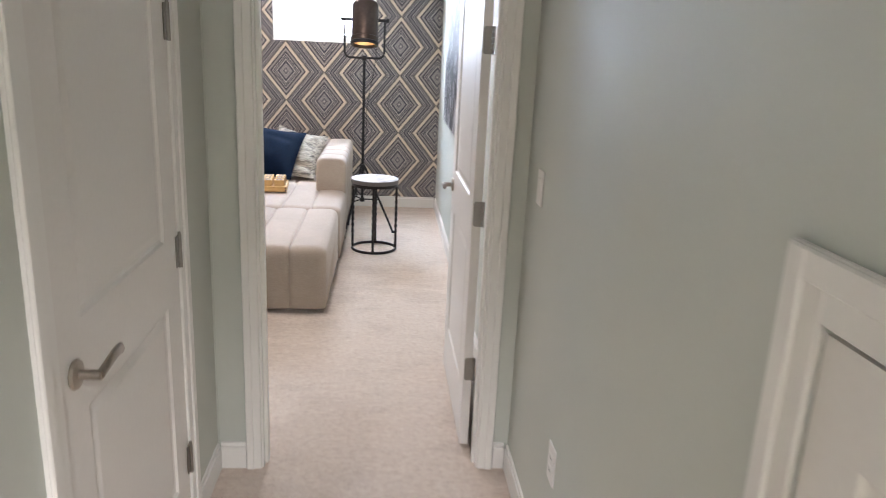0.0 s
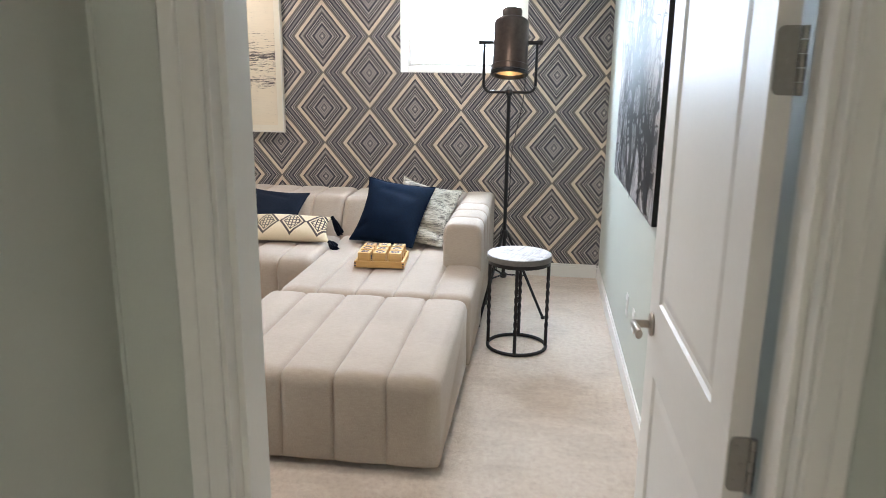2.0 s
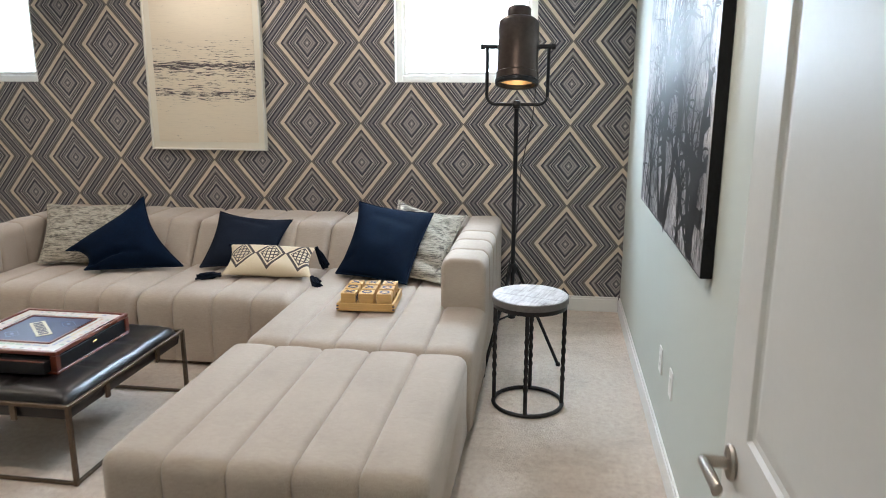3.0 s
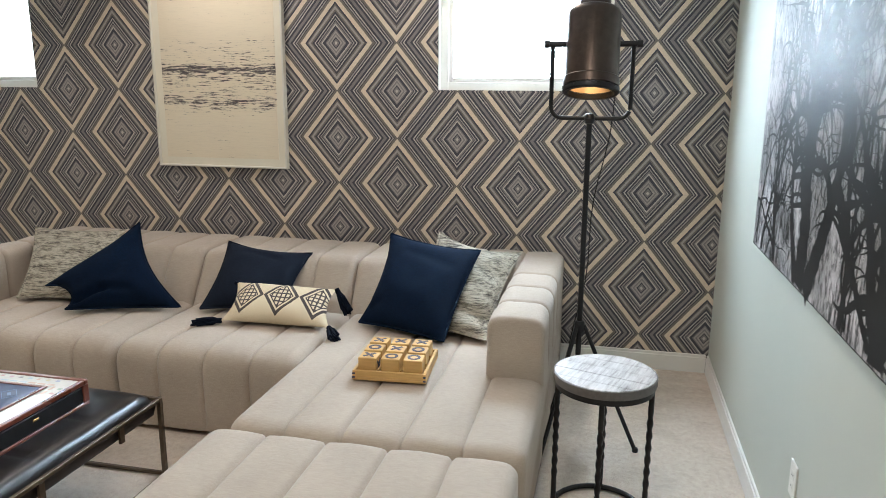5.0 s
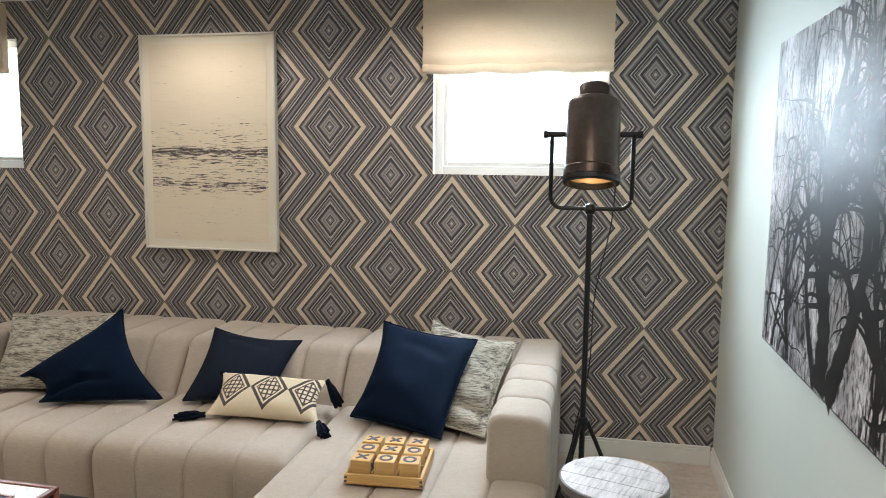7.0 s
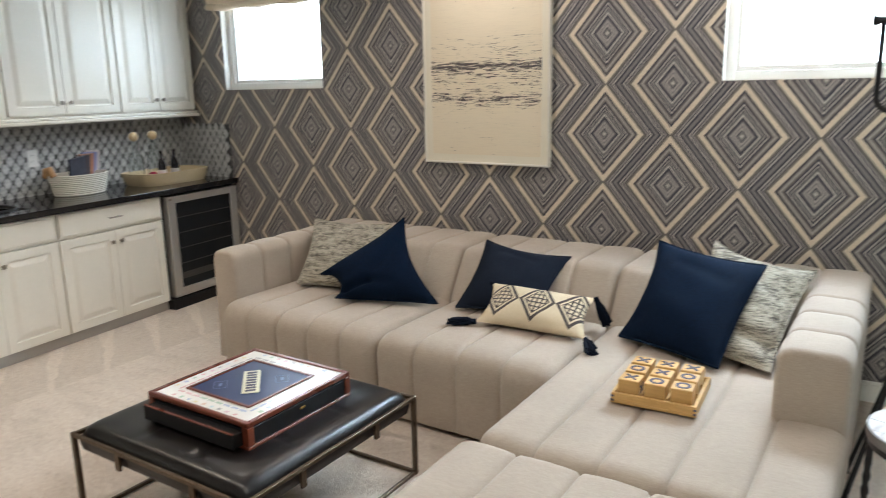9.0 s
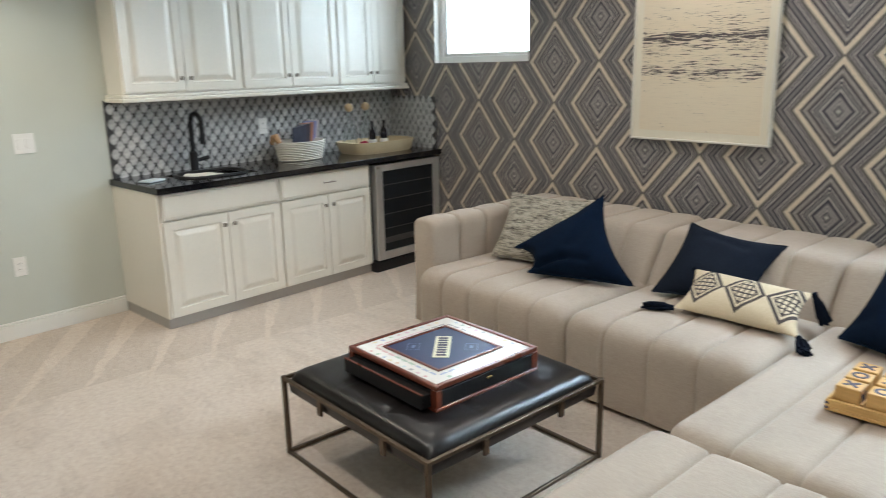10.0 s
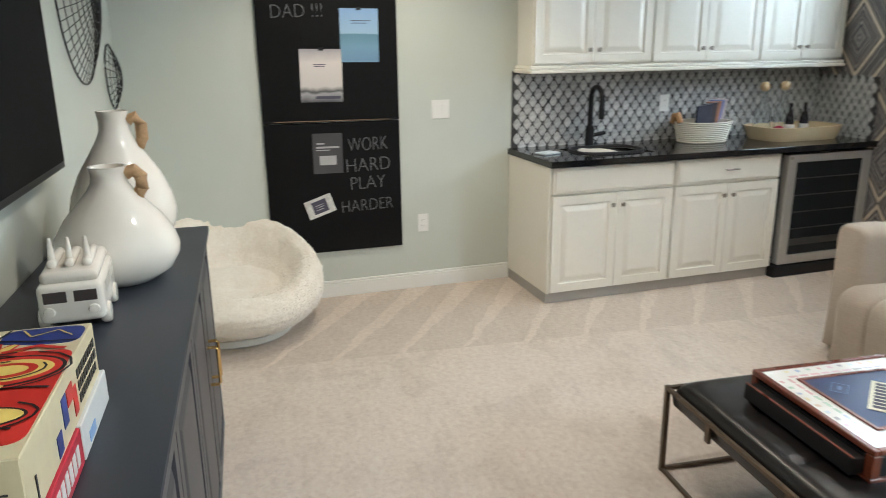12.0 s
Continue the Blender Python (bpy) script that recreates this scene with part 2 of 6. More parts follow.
M_NICKEL = plain("satin_nickel", (0.38, 0.34, 0.295), 0.32, 1.0, vary=0.08, grain=120, bump=0.05)
M_HINGE = plain("tarnished_nickel", (0.30, 0.285, 0.26), 0.38, 1.0, vary=0.10, grain=120, bump=0.05)
M_BLACK = plain("black_metal", (0.022, 0.022, 0.024), 0.42, 0.6, vary=0.2, grain=80)
M_BRONZE = plain("dark_bronze", (0.075, 0.055, 0.045), 0.36, 0.85, vary=0.25, grain=40)
M_IRON = plain("blackened_iron", (0.035, 0.032, 0.032), 0.45, 0.8, vary=0.25, grain=60, bump=0.2)
M_BRASSY = plain("aged_brass", (0.13, 0.098, 0.07), 0.42, 0.9, vary=0.25, grain=40)
M_GOLD = plain("polished_brass", (0.72, 0.50, 0.20), 0.22, 1.0, vary=0.06)
M_SOFA = fabric_material("oatmeal_linen", (0.480, 0.406, 0.332), (0.310, 0.256, 0.206))
M_NAVY = fabric_material("navy_velvet", (0.0020, 0.0115, 0.034), (0.0006, 0.003, 0.009), 0.0, 0.12)
M_SLATE = fabric_material("slate_cotton", (0.012, 0.017, 0.030), (0.005, 0.008, 0.015), 0.0, 0.12)
M_SHADE = fabric_material("cream_linen_shade", (0.70, 0.565, 0.41), (0.57, 0.455, 0.325))
# daylight shines through the thin linen
_t = M_SHADE.node_tree
_thin, _both = _t.nodes.new("ShaderNodeBsdfTranslucent"), _t.nodes.new("ShaderNodeMixShader")
_thin.inputs["Color"].default_value, _both.inputs["Fac"].default_value = (0.72, 0.56, 0.38, 1), 0.014
_t.links.new(_t.nodes["Principled BSDF"].outputs[0], _both.inputs[1])
_t.links.new(_thin.outputs[0], _both.inputs[2])
_t.links.new(_both.outputs[0], _t.nodes["Material Output"].inputs["Surface"])
M_LEATHER = plain("black_leather", (0.009, 0.007, 0.007), 0.30, vary=0.3, grain=220, wave=5, bump=0.25, dist=0.001)
M_GRANITE = Nodes("black_granite")
_n = M_GRANITE
M_GRANITE = _n.done(_n.ramp(_n.noise(_n.coord(), 260, 4), ((0.35, (0.004, 0.004, 0.005)), (0.62, (0.012, 0.012, 0.014)), (0.75, (0.05, 0.05, 0.055)))), 0.07)
M_STEEL = plain("brushed_steel", (0.62, 0.61, 0.59), 0.42, 0.75, vary=0.06, grain=60, stretch=(1, 1, 30), bump=0.05)
M_DARKGLASS = plain("tinted_glass", (0.012, 0.015, 0.018), 0.14, vary=0.1, bump=0, Specular_IOR_Level=0.3)
M_CERAMIC = plain("glazed_white_ceramic", (0.80, 0.745, 0.66), 0.10, vary=0.03, grain=20, bump=0.02)
M_CHALK = plain("blackboard", (0.004, 0.004, 0.0045), 0.6, vary=0.3, grain=30, wave=3, bump=0.05, Specular_IOR_Level=0.15)
M_NAVYCAB = plain("midnight_blue_lacquer", (0.030, 0.035, 0.048), 0.42, vary=0.08, grain=60, bump=0.04)
M_PLASTIC = plain("white_plastic", (0.80, 0.79, 0.76), 0.35, vary=0.01, bump=0)
M_SLOT = plain("dark_slot", (0.010, 0.010, 0.011), 0.5, bump=0, Specular_IOR_Level=0.25)
M_SKY = glow("bright_overcast_sky", (0.96, 0.985, 1.0), 3.0)
M_GLASS = Nodes("clear_glass").done((1, 1, 1), 0.0, Transmission_Weight=1.0, IOR=1.45)

# ---- structure ----
T = 0.14
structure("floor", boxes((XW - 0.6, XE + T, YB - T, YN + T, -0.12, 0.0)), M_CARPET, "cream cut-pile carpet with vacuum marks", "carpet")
structure("ceiling", boxes((XW - 0.6, XE + T, YB - T, YN + T, CEIL, CEIL + 0.1)), M_CEIL, "plain white painted ceiling", "ceiling")


def wall_with_holes(name, axis, a0, a1, holes, face, back, material, label, top=CEIL):
    """A wall along x or y, with rectangular openings (a0, a1, z0, z1) cut through it."""
    bm = bmesh.new()
    lo, hi = min(face, back), max(face, back)

    def slab(u0, u1, z0, z1):
        if u1 - u0 > 1e-4 and z1 - z0 > 1e-4:
            box(bm, *((u0, u1, lo, hi) if axis == "x" else (lo, hi, u0, u1)), z0, z1)

    u = a0
    for h0, h1, z0, z1 in sorted(holes):
        slab(u, h0, 0, top)
        slab(h0, h1, 0, z0)
        slab(h0, h1, z1, top)
        u = h1
    slab(u, a1, 0, top)
    return structure(name, bm, material, label, "wall")


wall_with_holes("wall_north", "x", XW - 0.5, XE, [(x0, x1, WIN_Z0, WIN_Z1) for x0, x1 in WINS], YN, YN + T, M_PAPER, "feature wall papered in grey and cream concentric diamonds")
wall_with_holes("wall_east", "y", YB, YN + T, [(0.50, 1.27, 0, 1.36)], XE, XE + T, M_SAGE, "pale sage green painted wall")
WEST = pose(-5.275, 5.3, 0, 0, 0, 95.5)
ob = structure("wall_west", boxes((-2.6, 2.95, -0.12, 0.10, 0, CEIL)), M_SAGE, "pale sage green painted wall", "wall")
ob.matrix_world = WEST
# things hung on the west wall
WALL = WEST @ Matrix.Translation((-1.836, -0.12, 1.62)) @ Matrix.Scale(0.9747, 4) @ Matrix.Translation((1.836, 0, -1.62))
wall_with_holes("wall_south", "x", XL - 0.02, XE, [(DOOR_L, DOOR_R, 0, DOOR_H)], YH, YS, M_SAGE, "sage painted wall round the doorway")
# the wide first opening is added, out of view, to cut bounce light
wall_with_holes("wall_hall", "y", YB, YH, [(-1.95, 1.50, 0, 2.45), (1.86, 2.70, 0, DOOR_H)], XL, XL - T, M_SAGE, "sage painted hallway wall")
# unseen corner, added to keep the hall lamp off the near east wall
structure("wall_shade_return", boxes((0.560, XE - 0.0005, -0.16, -0.04, 0, CEIL)), M_SAGE, "unseen sage wall corner that shades the hallway", "wall")
# unseen wall, added to close the dark space beyond that opening
wall_with_holes("wall_added_side", "y", YB, 3.10, [], -2.6, -2.74, M_SAGE, "unseen sage wall closing the added side opening")
wall_with_holes("wall_back", "x", -2.74, XE + T, [], YB, YB - T, M_SAGE, "sage painted hallway end wall")
# the long wall behind the console runs a little out of square
SOUTH = pose(-0.39, 3.235, 0, 0, 0, 182.6)
ob = structure("wall_console", boxes((0, 5.0, 0, 0.12, 0, CEIL)), M_SAGE, "pale painted wall behind the console", "wall")
ob.matrix_world = SOUTH

BB = 0.112


def baseboard(u0, u1, m):
    bm = boxes((u0, u1, -0.014, 0.004, 0, BB - 0.018, 0.002, 1))
    box(bm, u0, u1, -0.009, 0.004, BB - 0.0175, BB, 0.004, 2)
    ob = structure("baseboard", bm, M_TRIM, "white painted baseboard", "baseboard")
    ob.matrix_world = m
    return ob


baseboard(-4.80, 0.75, pose(0, YN, 0))
baseboard(-YN + 0.01, -YS, pose(XE, 0, 0, 0, 0, -90))
baseboard(-3.11, -1.35, pose(XE, 0, 0, 0, 0, -90))
baseboard(-0.43, 0.035, pose(XE, 0, 0, 0, 0, -90))
baseboard(-2.28, 0.148, WEST @ pose(0, -0.12, 0))
baseboard(0.0, 4.88, SOUTH)
baseboard(2.80, 3.11, pose(XL, 0, 0, 0, 0, 90))
baseboard(1.51, 1.76, pose(XL, 0, 0, 0, 0, 90))
baseboard(XL + 0.01, DOOR_L - 0.049, pose(0, YH, 0))
baseboard(DOOR_R + 0.049, XE - 0.015, pose(0, YH, 0))
baseboard(-XE + 0.01, -DOOR_R - 0.09, pose(0, YS, 0, 0, 0, 180))


def casing(w, h, m, label, width=0.083, lap=0.0):
    """Door casing with a stepped profile round an opening w by h; local x along the wall, room side at -y."""
    bm = bmesh.new()
    for k, (a, b, d) in enumerate(((-lap, width, 0.013), ((width - lap) * 0.50, width - 0.0015, 0.019))):
        box(bm, -b, -a, -d, 0.0, 0, h + b, 0.003, 1)
        box(bm, w + a, w + b, -d, 0.0, 0, h + b, 0.003, 1)
        box(bm, -a + 0.0005, w + a - 0.0005, -d, 0.0, h + a, h + b, 0.003, 1)
    ob = structure("trim", bm, M_TRIM, label, "door casing")
    ob.matrix_world = m
    return ob


casing(DOOR_R - DOOR_L, DOOR_H, pose(DOOR_L, YH - 0.0045, 0), "white door casing in the hallway", 0.047, 0.012)
casing(DOOR_R - DOOR_L, DOOR_H, pose(DOOR_R, YS, 0, 0, 0, 180), "white door casing inside the room")
casing(0.84, DOOR_H, pose(XL, 1.86, 0, 0, 0, 90), "white door casing in the hallway")
casing(0.77, 1.36, pose(XE, 1.27, 0, 0, 0, -90), "white casing of the low door")
jamb = boxes((DOOR_L, DOOR_L + 0.018, YH - 0.004, YS + 0.004, 0, DOOR_H - 0.018), (DOOR_R - 0.018, DOOR_R, YH - 0.004, YS + 0.004, 0, DOOR_H - 0.018),
             (DOOR_L, DOOR_R, YH - 0.004, YS + 0.004, DOOR_H - 0.018, DOOR_H),
             (DOOR_L + 0.018, DOOR_L + 0.030, YH + 0.03, YH + 0.07, 0, DOOR_H - 0.018), (DOOR_R - 0.030, DOOR_R - 0.018, YH + 0.03, YH + 0.07, 0, DOOR_H - 0.018))
structure("door_jamb", jamb, M_TRIM, "white door jamb with stops", "door frame")


def panel_rings(bm, x0, x1, z0, z1, y, s, steps):
    """A moulded field: rings of (inset, depth), facing s along y."""
    rings = []
    for inset, depth in steps:
        yy = y - s * depth
        rings.append([bm.verts.new(p) for p in ((x0 + inset, yy, z0 + inset), (x1 - inset, yy, z0 + inset), (x1 - inset, yy, z1 - inset), (x0 + inset, yy, z1 - inset))])
    for a, b in zip(rings, rings[1:]):
        for i in range(4):
            bm.faces.new((a[i], a[(i + 1) % 4], b[(i + 1) % 4], b[i]))
    bm.faces.new(rings[-1])


def face_with_panels(bm, w, h, y, s, fields, steps):
    """One face of a slab, split round its moulded fields (stacked, all as wide)."""
    x0, x1 = fields[0][0], fields[0][1]

    def quad(a, b, c, d):
        bm.faces.new([bm.verts.new((px, y, pz)) for px, pz in ((a, c), (b, c), (b, d), (a, d))])

    quad(0, x0, 0, h), quad(x1, w, 0, h)
    z = 0
    for f0, f1, z0, z1 in fields:
        quad(x0, x1, z, z0)
        panel_rings(bm, f0, f1, z0, z1, y, s, steps)
        z = z1
    quad(x0, x1, z, h)


DOOR_STEPS = ((0, 0), (0.006, 0.007), (0.016, 0.009), (0.040, 0.0035), (0.046, 0.003))


def door_slab(w, h, fields, t=0.035):
    bm = bmesh.new()
    face_with_panels(bm, w, h, -t / 2, -1, fields, DOOR_STEPS)
    face_with_panels(bm, w, h, t / 2, 1, fields, DOOR_STEPS)
    for a, b in (((0, 0), (w, 0)), ((w, 0), (w, h)), ((w, h), (0, h)), ((0, h), (0, 0))):
        bm.faces.new([bm.verts.new((p[0], yy, p[1])) for p, yy in ((a, -t / 2), (b, -t / 2), (b, t / 2), (a, t / 2))])
    bmesh.ops.remove_doubles(bm, verts=bm.verts, dist=1e-5)
    return bm


def lever(parent, x, z, y, s, way):
    """A lever handle on a round rose; s: side it stands out to, way: the way it points along x."""
    rose = lathe(((0.0, 0), (0.031, 0), (0.033, 0.004), (0.030, 0.009), (0.016, 0.012), (0.0, 0.012)), 28)
    turn(rose, pose(x, y, z, 90 if s < 0 else -90))
    part("rose", rose, M_NICKEL, parent, "satin nickel rose", True)
    bm = bmesh.new()
    tube(bm, [(x, y + s * 0.008, z), (x, y + s * 0.055, z)], 0.011, 14)
    pts = [(x + way * d, y + s * (0.052 + 0.004 * math.sin(d * 25)), z + 0.012 * math.sin(d * 22)) for d in (0, 0.02, 0.04, 0.06, 0.08, 0.1, 0.115)]
    tube(bm, pts, 0.0095, 12)
    for v in bm.verts:
        if way * (v.co.x - x) > 0.03:
            v.co.z = z + (v.co.z - z) * (1.0 + 5.0 * (way * (v.co.x - x) - 0.03))
    part("handle", bm, M_NICKEL, parent, "satin nickel lever handle", True)


def hinge(parent, x, y, z):
    bm = boxes((x - 0.024, x + 0.024, y - 0.0022, y + 0.0022, z - 0.05, z + 0.05, 0.002, 1))
    tube(bm, [(x, y - 0.005, z - 0.052), (x, y - 0.005, z + 0.052)], 0.0065, 10)
    tube(bm, [(x, y - 0.005, z + 0.052), (x, y - 0.005, z + 0.060)], 0.0045, 8)
    part("hinge", bm, M_HINGE, parent, "tarnished nickel butt hinge", True)


structure("door_jamb", boxes((XL - 0.05, XL + 0.004, 1.8601, 1.8658, 0, DOOR_H), (XL - 0.05, XL + 0.004, 2.6940, 2.6999, 0, DOOR_H), (XL - 0.05, XL + 0.004, 1.8658, 2.6940, 2.0485, DOOR_H)), M_TRIM, "white jamb of the closed door", "door frame")
# room door, swung open into the room
W_DOOR, H_DOOR = 0.845, 2.035
FIELDS = [(0.13, W_DOOR - 0.13, 0.24, 0.86), (0.13, W_DOOR - 0.13, 1.06, 1.90)]
door = thing("door_1", pose(0.604, 3.277, 0.012, 0, 0, 90.6), "white two-panel door standing open against the wall", "door", kind="structure")
part("leaf", turn(door_slab(W_DOOR, H_DOOR, FIELDS), pose(0, 0, 0)), M_DOOR, door)
lever(door, W_DOOR - 0.065, 0.985, 0.0175, 1, -1)
lever(door, W_DOOR - 0.065, 0.985, -0.0175, -1, -1)
for z in (0.352, 1.014, 1.672):
    bm = bmesh.new()
    rim = [(-0.0165, z - 0.05), (0.006, z - 0.05), (0.0115, z - 0.047), (0.0145, z - 0.041), (0.0145, z + 0.041), (0.0115, z + 0.047), (0.006, z + 0.05), (-0.0165, z + 0.05)]
    near = [bm.verts.new((-0.0040, y, q)) for y, q in rim]
    back = [bm.verts.new((-0.0012, y, q)) for y, q in rim]
    bm.faces.new(near)
    for k in range(8):
        bm.faces.new((near[k], near[(k + 1) % 8], back[(k + 1) % 8], back[k]))
    bmesh.ops.recalc_face_normals(bm, faces=bm.faces)
    for k in range(5):
        tube(bm, [(-0.006, -0.0225, z - 0.05 + 0.0202 * k), (-0.006, -0.0225, z - 0.0312 + 0.0202 * k)], 0.0062, 12)
    for dy, dz in ((0.002, -0.032), (-0.006, 0.0), (0.002, 0.032)):
        tube(bm, [(-0.0056, dy, z + dz), (-0.0038, dy, z + dz)], 0.0045, 12)
    part("hinge", bm, M_HINGE, door, "tarnished nickel butt hinge", True)
# hallway side door, closed
door = thing("door_2", pose(XL - 0.012, 1.867, 0.012, 0, 0, 90), "closed white two-panel door with a nickel lever", "door", kind="structure")
part("leaf", door_slab(0.826, H_DOOR, [(0.12, 0.706, 0.24, 0.86), (0.12, 0.706, 1.06, 1.90)]), M_DOOR, door)
lever(door, 0.065, 0.955, -0.0175, -1, 1)
for z in (0.29, 1.004, 1.674):
    hinge(door, 0.829, -0.020, z)
# low door under the stairs
door = thing("door_3", pose(XE + 0.012, 1.262, 0.012, 0, 0, -90), "low white panelled closet door in the hallway", "door", kind="structure")
part("leaf", door_slab(0.754, 1.34, [(0.10, 0.654, 0.16, 1.22)]), M_DOOR, door)
lever(door, 0.06, 0.93, -0.0175, -1, 1)

# windows
def window(x0, x1, k):
    win = thing("window_%d" % k, pose(x0, YN, WIN_Z0), "high square window with white vinyl frame and bright sky", "window", kind="structure")
    w, h, d0, d1 = x1 - x0, WIN_Z1 - WIN_Z0, 0.055, 0.125
    bm = boxes((0, 0.05, d0, d1, 0, h, 0.004, 1), (w - 0.05, w, d0, d1, 0, h, 0.004, 1), (0.05, w - 0.05, d0, d1, 0, 0.05, 0.004, 1), (0.05, w - 0.05, d0, d1, h - 0.05, h, 0.004, 1))
    for a, b, c, d in ((0.05, 0.075, 0.05, h - 0.05), (w - 0.075, w - 0.05, 0.05, h - 0.05)):
        box(bm, a, b, d0 + 0.02, d1 - 0.01, c, d, 0.003, 1)
    box(bm, 0.075, w - 0.075, d0 + 0.02, d1 - 0.01, 0.05, 0.075, 0.003, 1)
    part("window_frame", bm, M_TRIM, win, "white vinyl frame")
    pane = part("pane", boxes((0.07, w - 0.07, 0.090, 0.094, 0.07, h - 0.05)), M_GLASS, win, "clear glass pane")
    pane.visible_shadow = False
    bm = boxes((-0.001, 0.003, 0.001, d0, 0, h), (w - 0.003, w + 0.001, 0.001, d0, 0, h), (0, w, 0.001, d0, -0.001, 0.004), (0, w, 0.001, d0, h - 0.004, h + 0.001))
    part("reveal", bm, M_TRIM, win, "white painted reveal")
    structure("backdrop", boxes((x0 - 0.9, x1 + 0.9, YN + 0.75, YN + 0.78, 0.6, 3.8)), M_SKY, "bright overcast sky", "sky")


for k, (x0, x1) in enumerate(WINS):
    window(x0, x1, k + 1)


def roman_shade(x0, x1, z0):
    sh = thing("roman_shade", pose(x0, YN, z0), "cream linen roman shade half raised over the window", "blind", "roman shades")
    w, h = x1 - x0, CEIL - 0.02 - z0
    bm = bmesh.new()
    nx, nz = 14, 30
    grid = []
    for j in range(nz + 1):
        t = j / nz
        row = []
        for i in range(nx + 1):
            u = i / nx
            bulge = 0.052 + 0.022 * math.exp(-((t - 0.05) / 0.05) ** 2) + 0.014 * math.exp(-((t - 0.17) / 0.05) ** 2) - 0.014 * math.exp(-((t - 0.11) / 0.02) ** 2)
            sag = 0.012 * (math.sin(math.pi * u * 3) ** 2) * max(0, 1 - t * 4) + 0.003 * noise.noise((x0 + u * 4, t * 3, 1))
            row.append(bm.verts.new((u * w, -bulge - 0.004 * noise.noise((u * 6, t * 5, x0)), t * h - sag)))
        grid.append(row)
    for j in range(nz):
        for i in range(nx):
            bm.faces.new((grid[j][i], grid[j][i + 1], grid[j + 1][i + 1], grid[j + 1][i]))
    back = [[bm.verts.new((v.co.x, -0.004, v.co.z)) for v in row] for row in (grid[0], grid[-1])]
    for i in range(nx):
        bm.faces.new((grid[0][i + 1], grid[0][i], back[0][i], back[0][i + 1]))
        bm.faces.new((grid[-1][i], grid[-1][i + 1], back[1][i + 1], back[1][i]))
    for col, a in ((0, 0), (nx, -1)):
        for j in range(nz):
            p, q = grid[j][col], grid[j + 1][col]
            bm.faces.new((p, q, bm.verts.new((q.co.x, -0.004, q.co.z)), bm.verts.new((p.co.x, -0.004, p.co.z))))
    part("fabric", bm, M_SHADE, sh, "", True, 70)
    part("head_rail", boxes((0.004, w - 0.004, -0.045, -0.006, h - 0.03, h + 0.005, 0.003, 1)), M_TRIM, sh, "white head rail")


roman_shade(-0.957, 0.125, 2.235)
roman_shade(-4.88, -3.80, 2.275)


# ---- sofa ----
def channel_run(profile, x0, x1, n, depth=0.013, round_end=0.03, axis="x"):
    """An upholstered block: a closed outline in (y, z), drawn along x, with n channels stitched across and softened ends."""
    c = Vector((sum(p[0] for p in profile) / len(profile), sum(p[1] for p in profile) / len(profile)))
    norm = []
    for i, p in enumerate(profile):
        a, b = Vector(profile[i - 1]), Vector(profile[(i + 1) % len(profile)])
        t = (b - a).normalized()
        nn = Vector((t.y, -t.x))
        if nn.dot(Vector(p) - c) < 0:
            nn = -nn
        norm.append(nn)
    w = (x1 - x0) / n
    xs = set()
    for k in range(n + 1):
        for d in ((-0.03, -0.014, -0.005, 0, 0.005, 0.014, 0.03) if 0 < k < n else (0,)):
            xs.add(round(min(max(x0 + k * w + d, x0), x1), 5))
        if k in (0, n):
            for f in (0.1, 0.22, 0.4, 0.6, 0.8, 1.0):
                xs.add(round(x0 + f * round_end if k == 0 else x1 - f * round_end, 5))
        if k < n:
            xs.update(round(x0 + (k + f) * w, 5) for f in (0.25, 0.5, 0.75))
    xs = sorted(xs)
    bm = bmesh.new()
    rings = []
    for x in xs:
        k = round((x - x0) / w)
        dist = abs(x - (x0 + k * w))
        edge = min(x - x0, x1 - x)
        if edge < round_end and edge <= dist + 1e-6 or k in (0, n):
            e = min(1.0, edge / round_end)
            off = -round_end * 0.8 * (1 - math.sqrt(max(0.0, 1 - (1 - e) ** 2)))
        else:
            off = -depth * math.exp(-(dist / 0.007) ** 2)
        frac = ((x - x0) / w) % 1.0
        off += 0.007 * math.sin(math.pi * frac) - 0.0035
        ring = []
        for (py, pz), nn in zip(profile, norm):
            o = off if pz > 0.05 else off * 0.3
            o += 0.0025 * noise.noise((x * 5, py * 5, pz * 5))
            q = (py + nn.x * o, pz + nn.y * o)
            ring.append(bm.verts.new((x, q[0], q[1]) if axis == "x" else (q[0], x, q[1])))
        rings.append(ring)
    m = len(profile)
    for a, b in zip(rings, rings[1:]):
        for i in range(m):
            bm.faces.new((a[i], a[(i + 1) % m], b[(i + 1) % m], b[i]))
    bm.faces.new(rings[0]), bm.faces.new(rings[-1])
    return bm


def outline(pts, radii, n=6):
    """A closed polygon with rounded corners and split straight runs."""
    out = []
    k = len(pts)
    for i in range(k):
        p, a, b = Vector(pts[i]), Vector(pts[i - 1]), Vector(pts[(i + 1) % k])
        r = radii[i]
        u, v = (a - p).normalized(), (b - p).normalized()
        ang = u.angle(v)
        d = min(r / math.tan(ang / 2), (a - p).length * 0.48, (b - p).length * 0.48)
        s, e = p + u * d, p + v * d
        for j in range(n + 1):
            t = j / n
            out.append(tuple((1 - t) ** 2 * s + 2 * t * (1 - t) * p + t * t * e))
        nxt = Vector(pts[(i + 1) % k])
        for f in (0.33, 0.66):
            out.append(tuple(e.lerp(nxt - (nxt - p).normalized() * min(radii[(i + 1) % k], 0.3), f)))
    return out


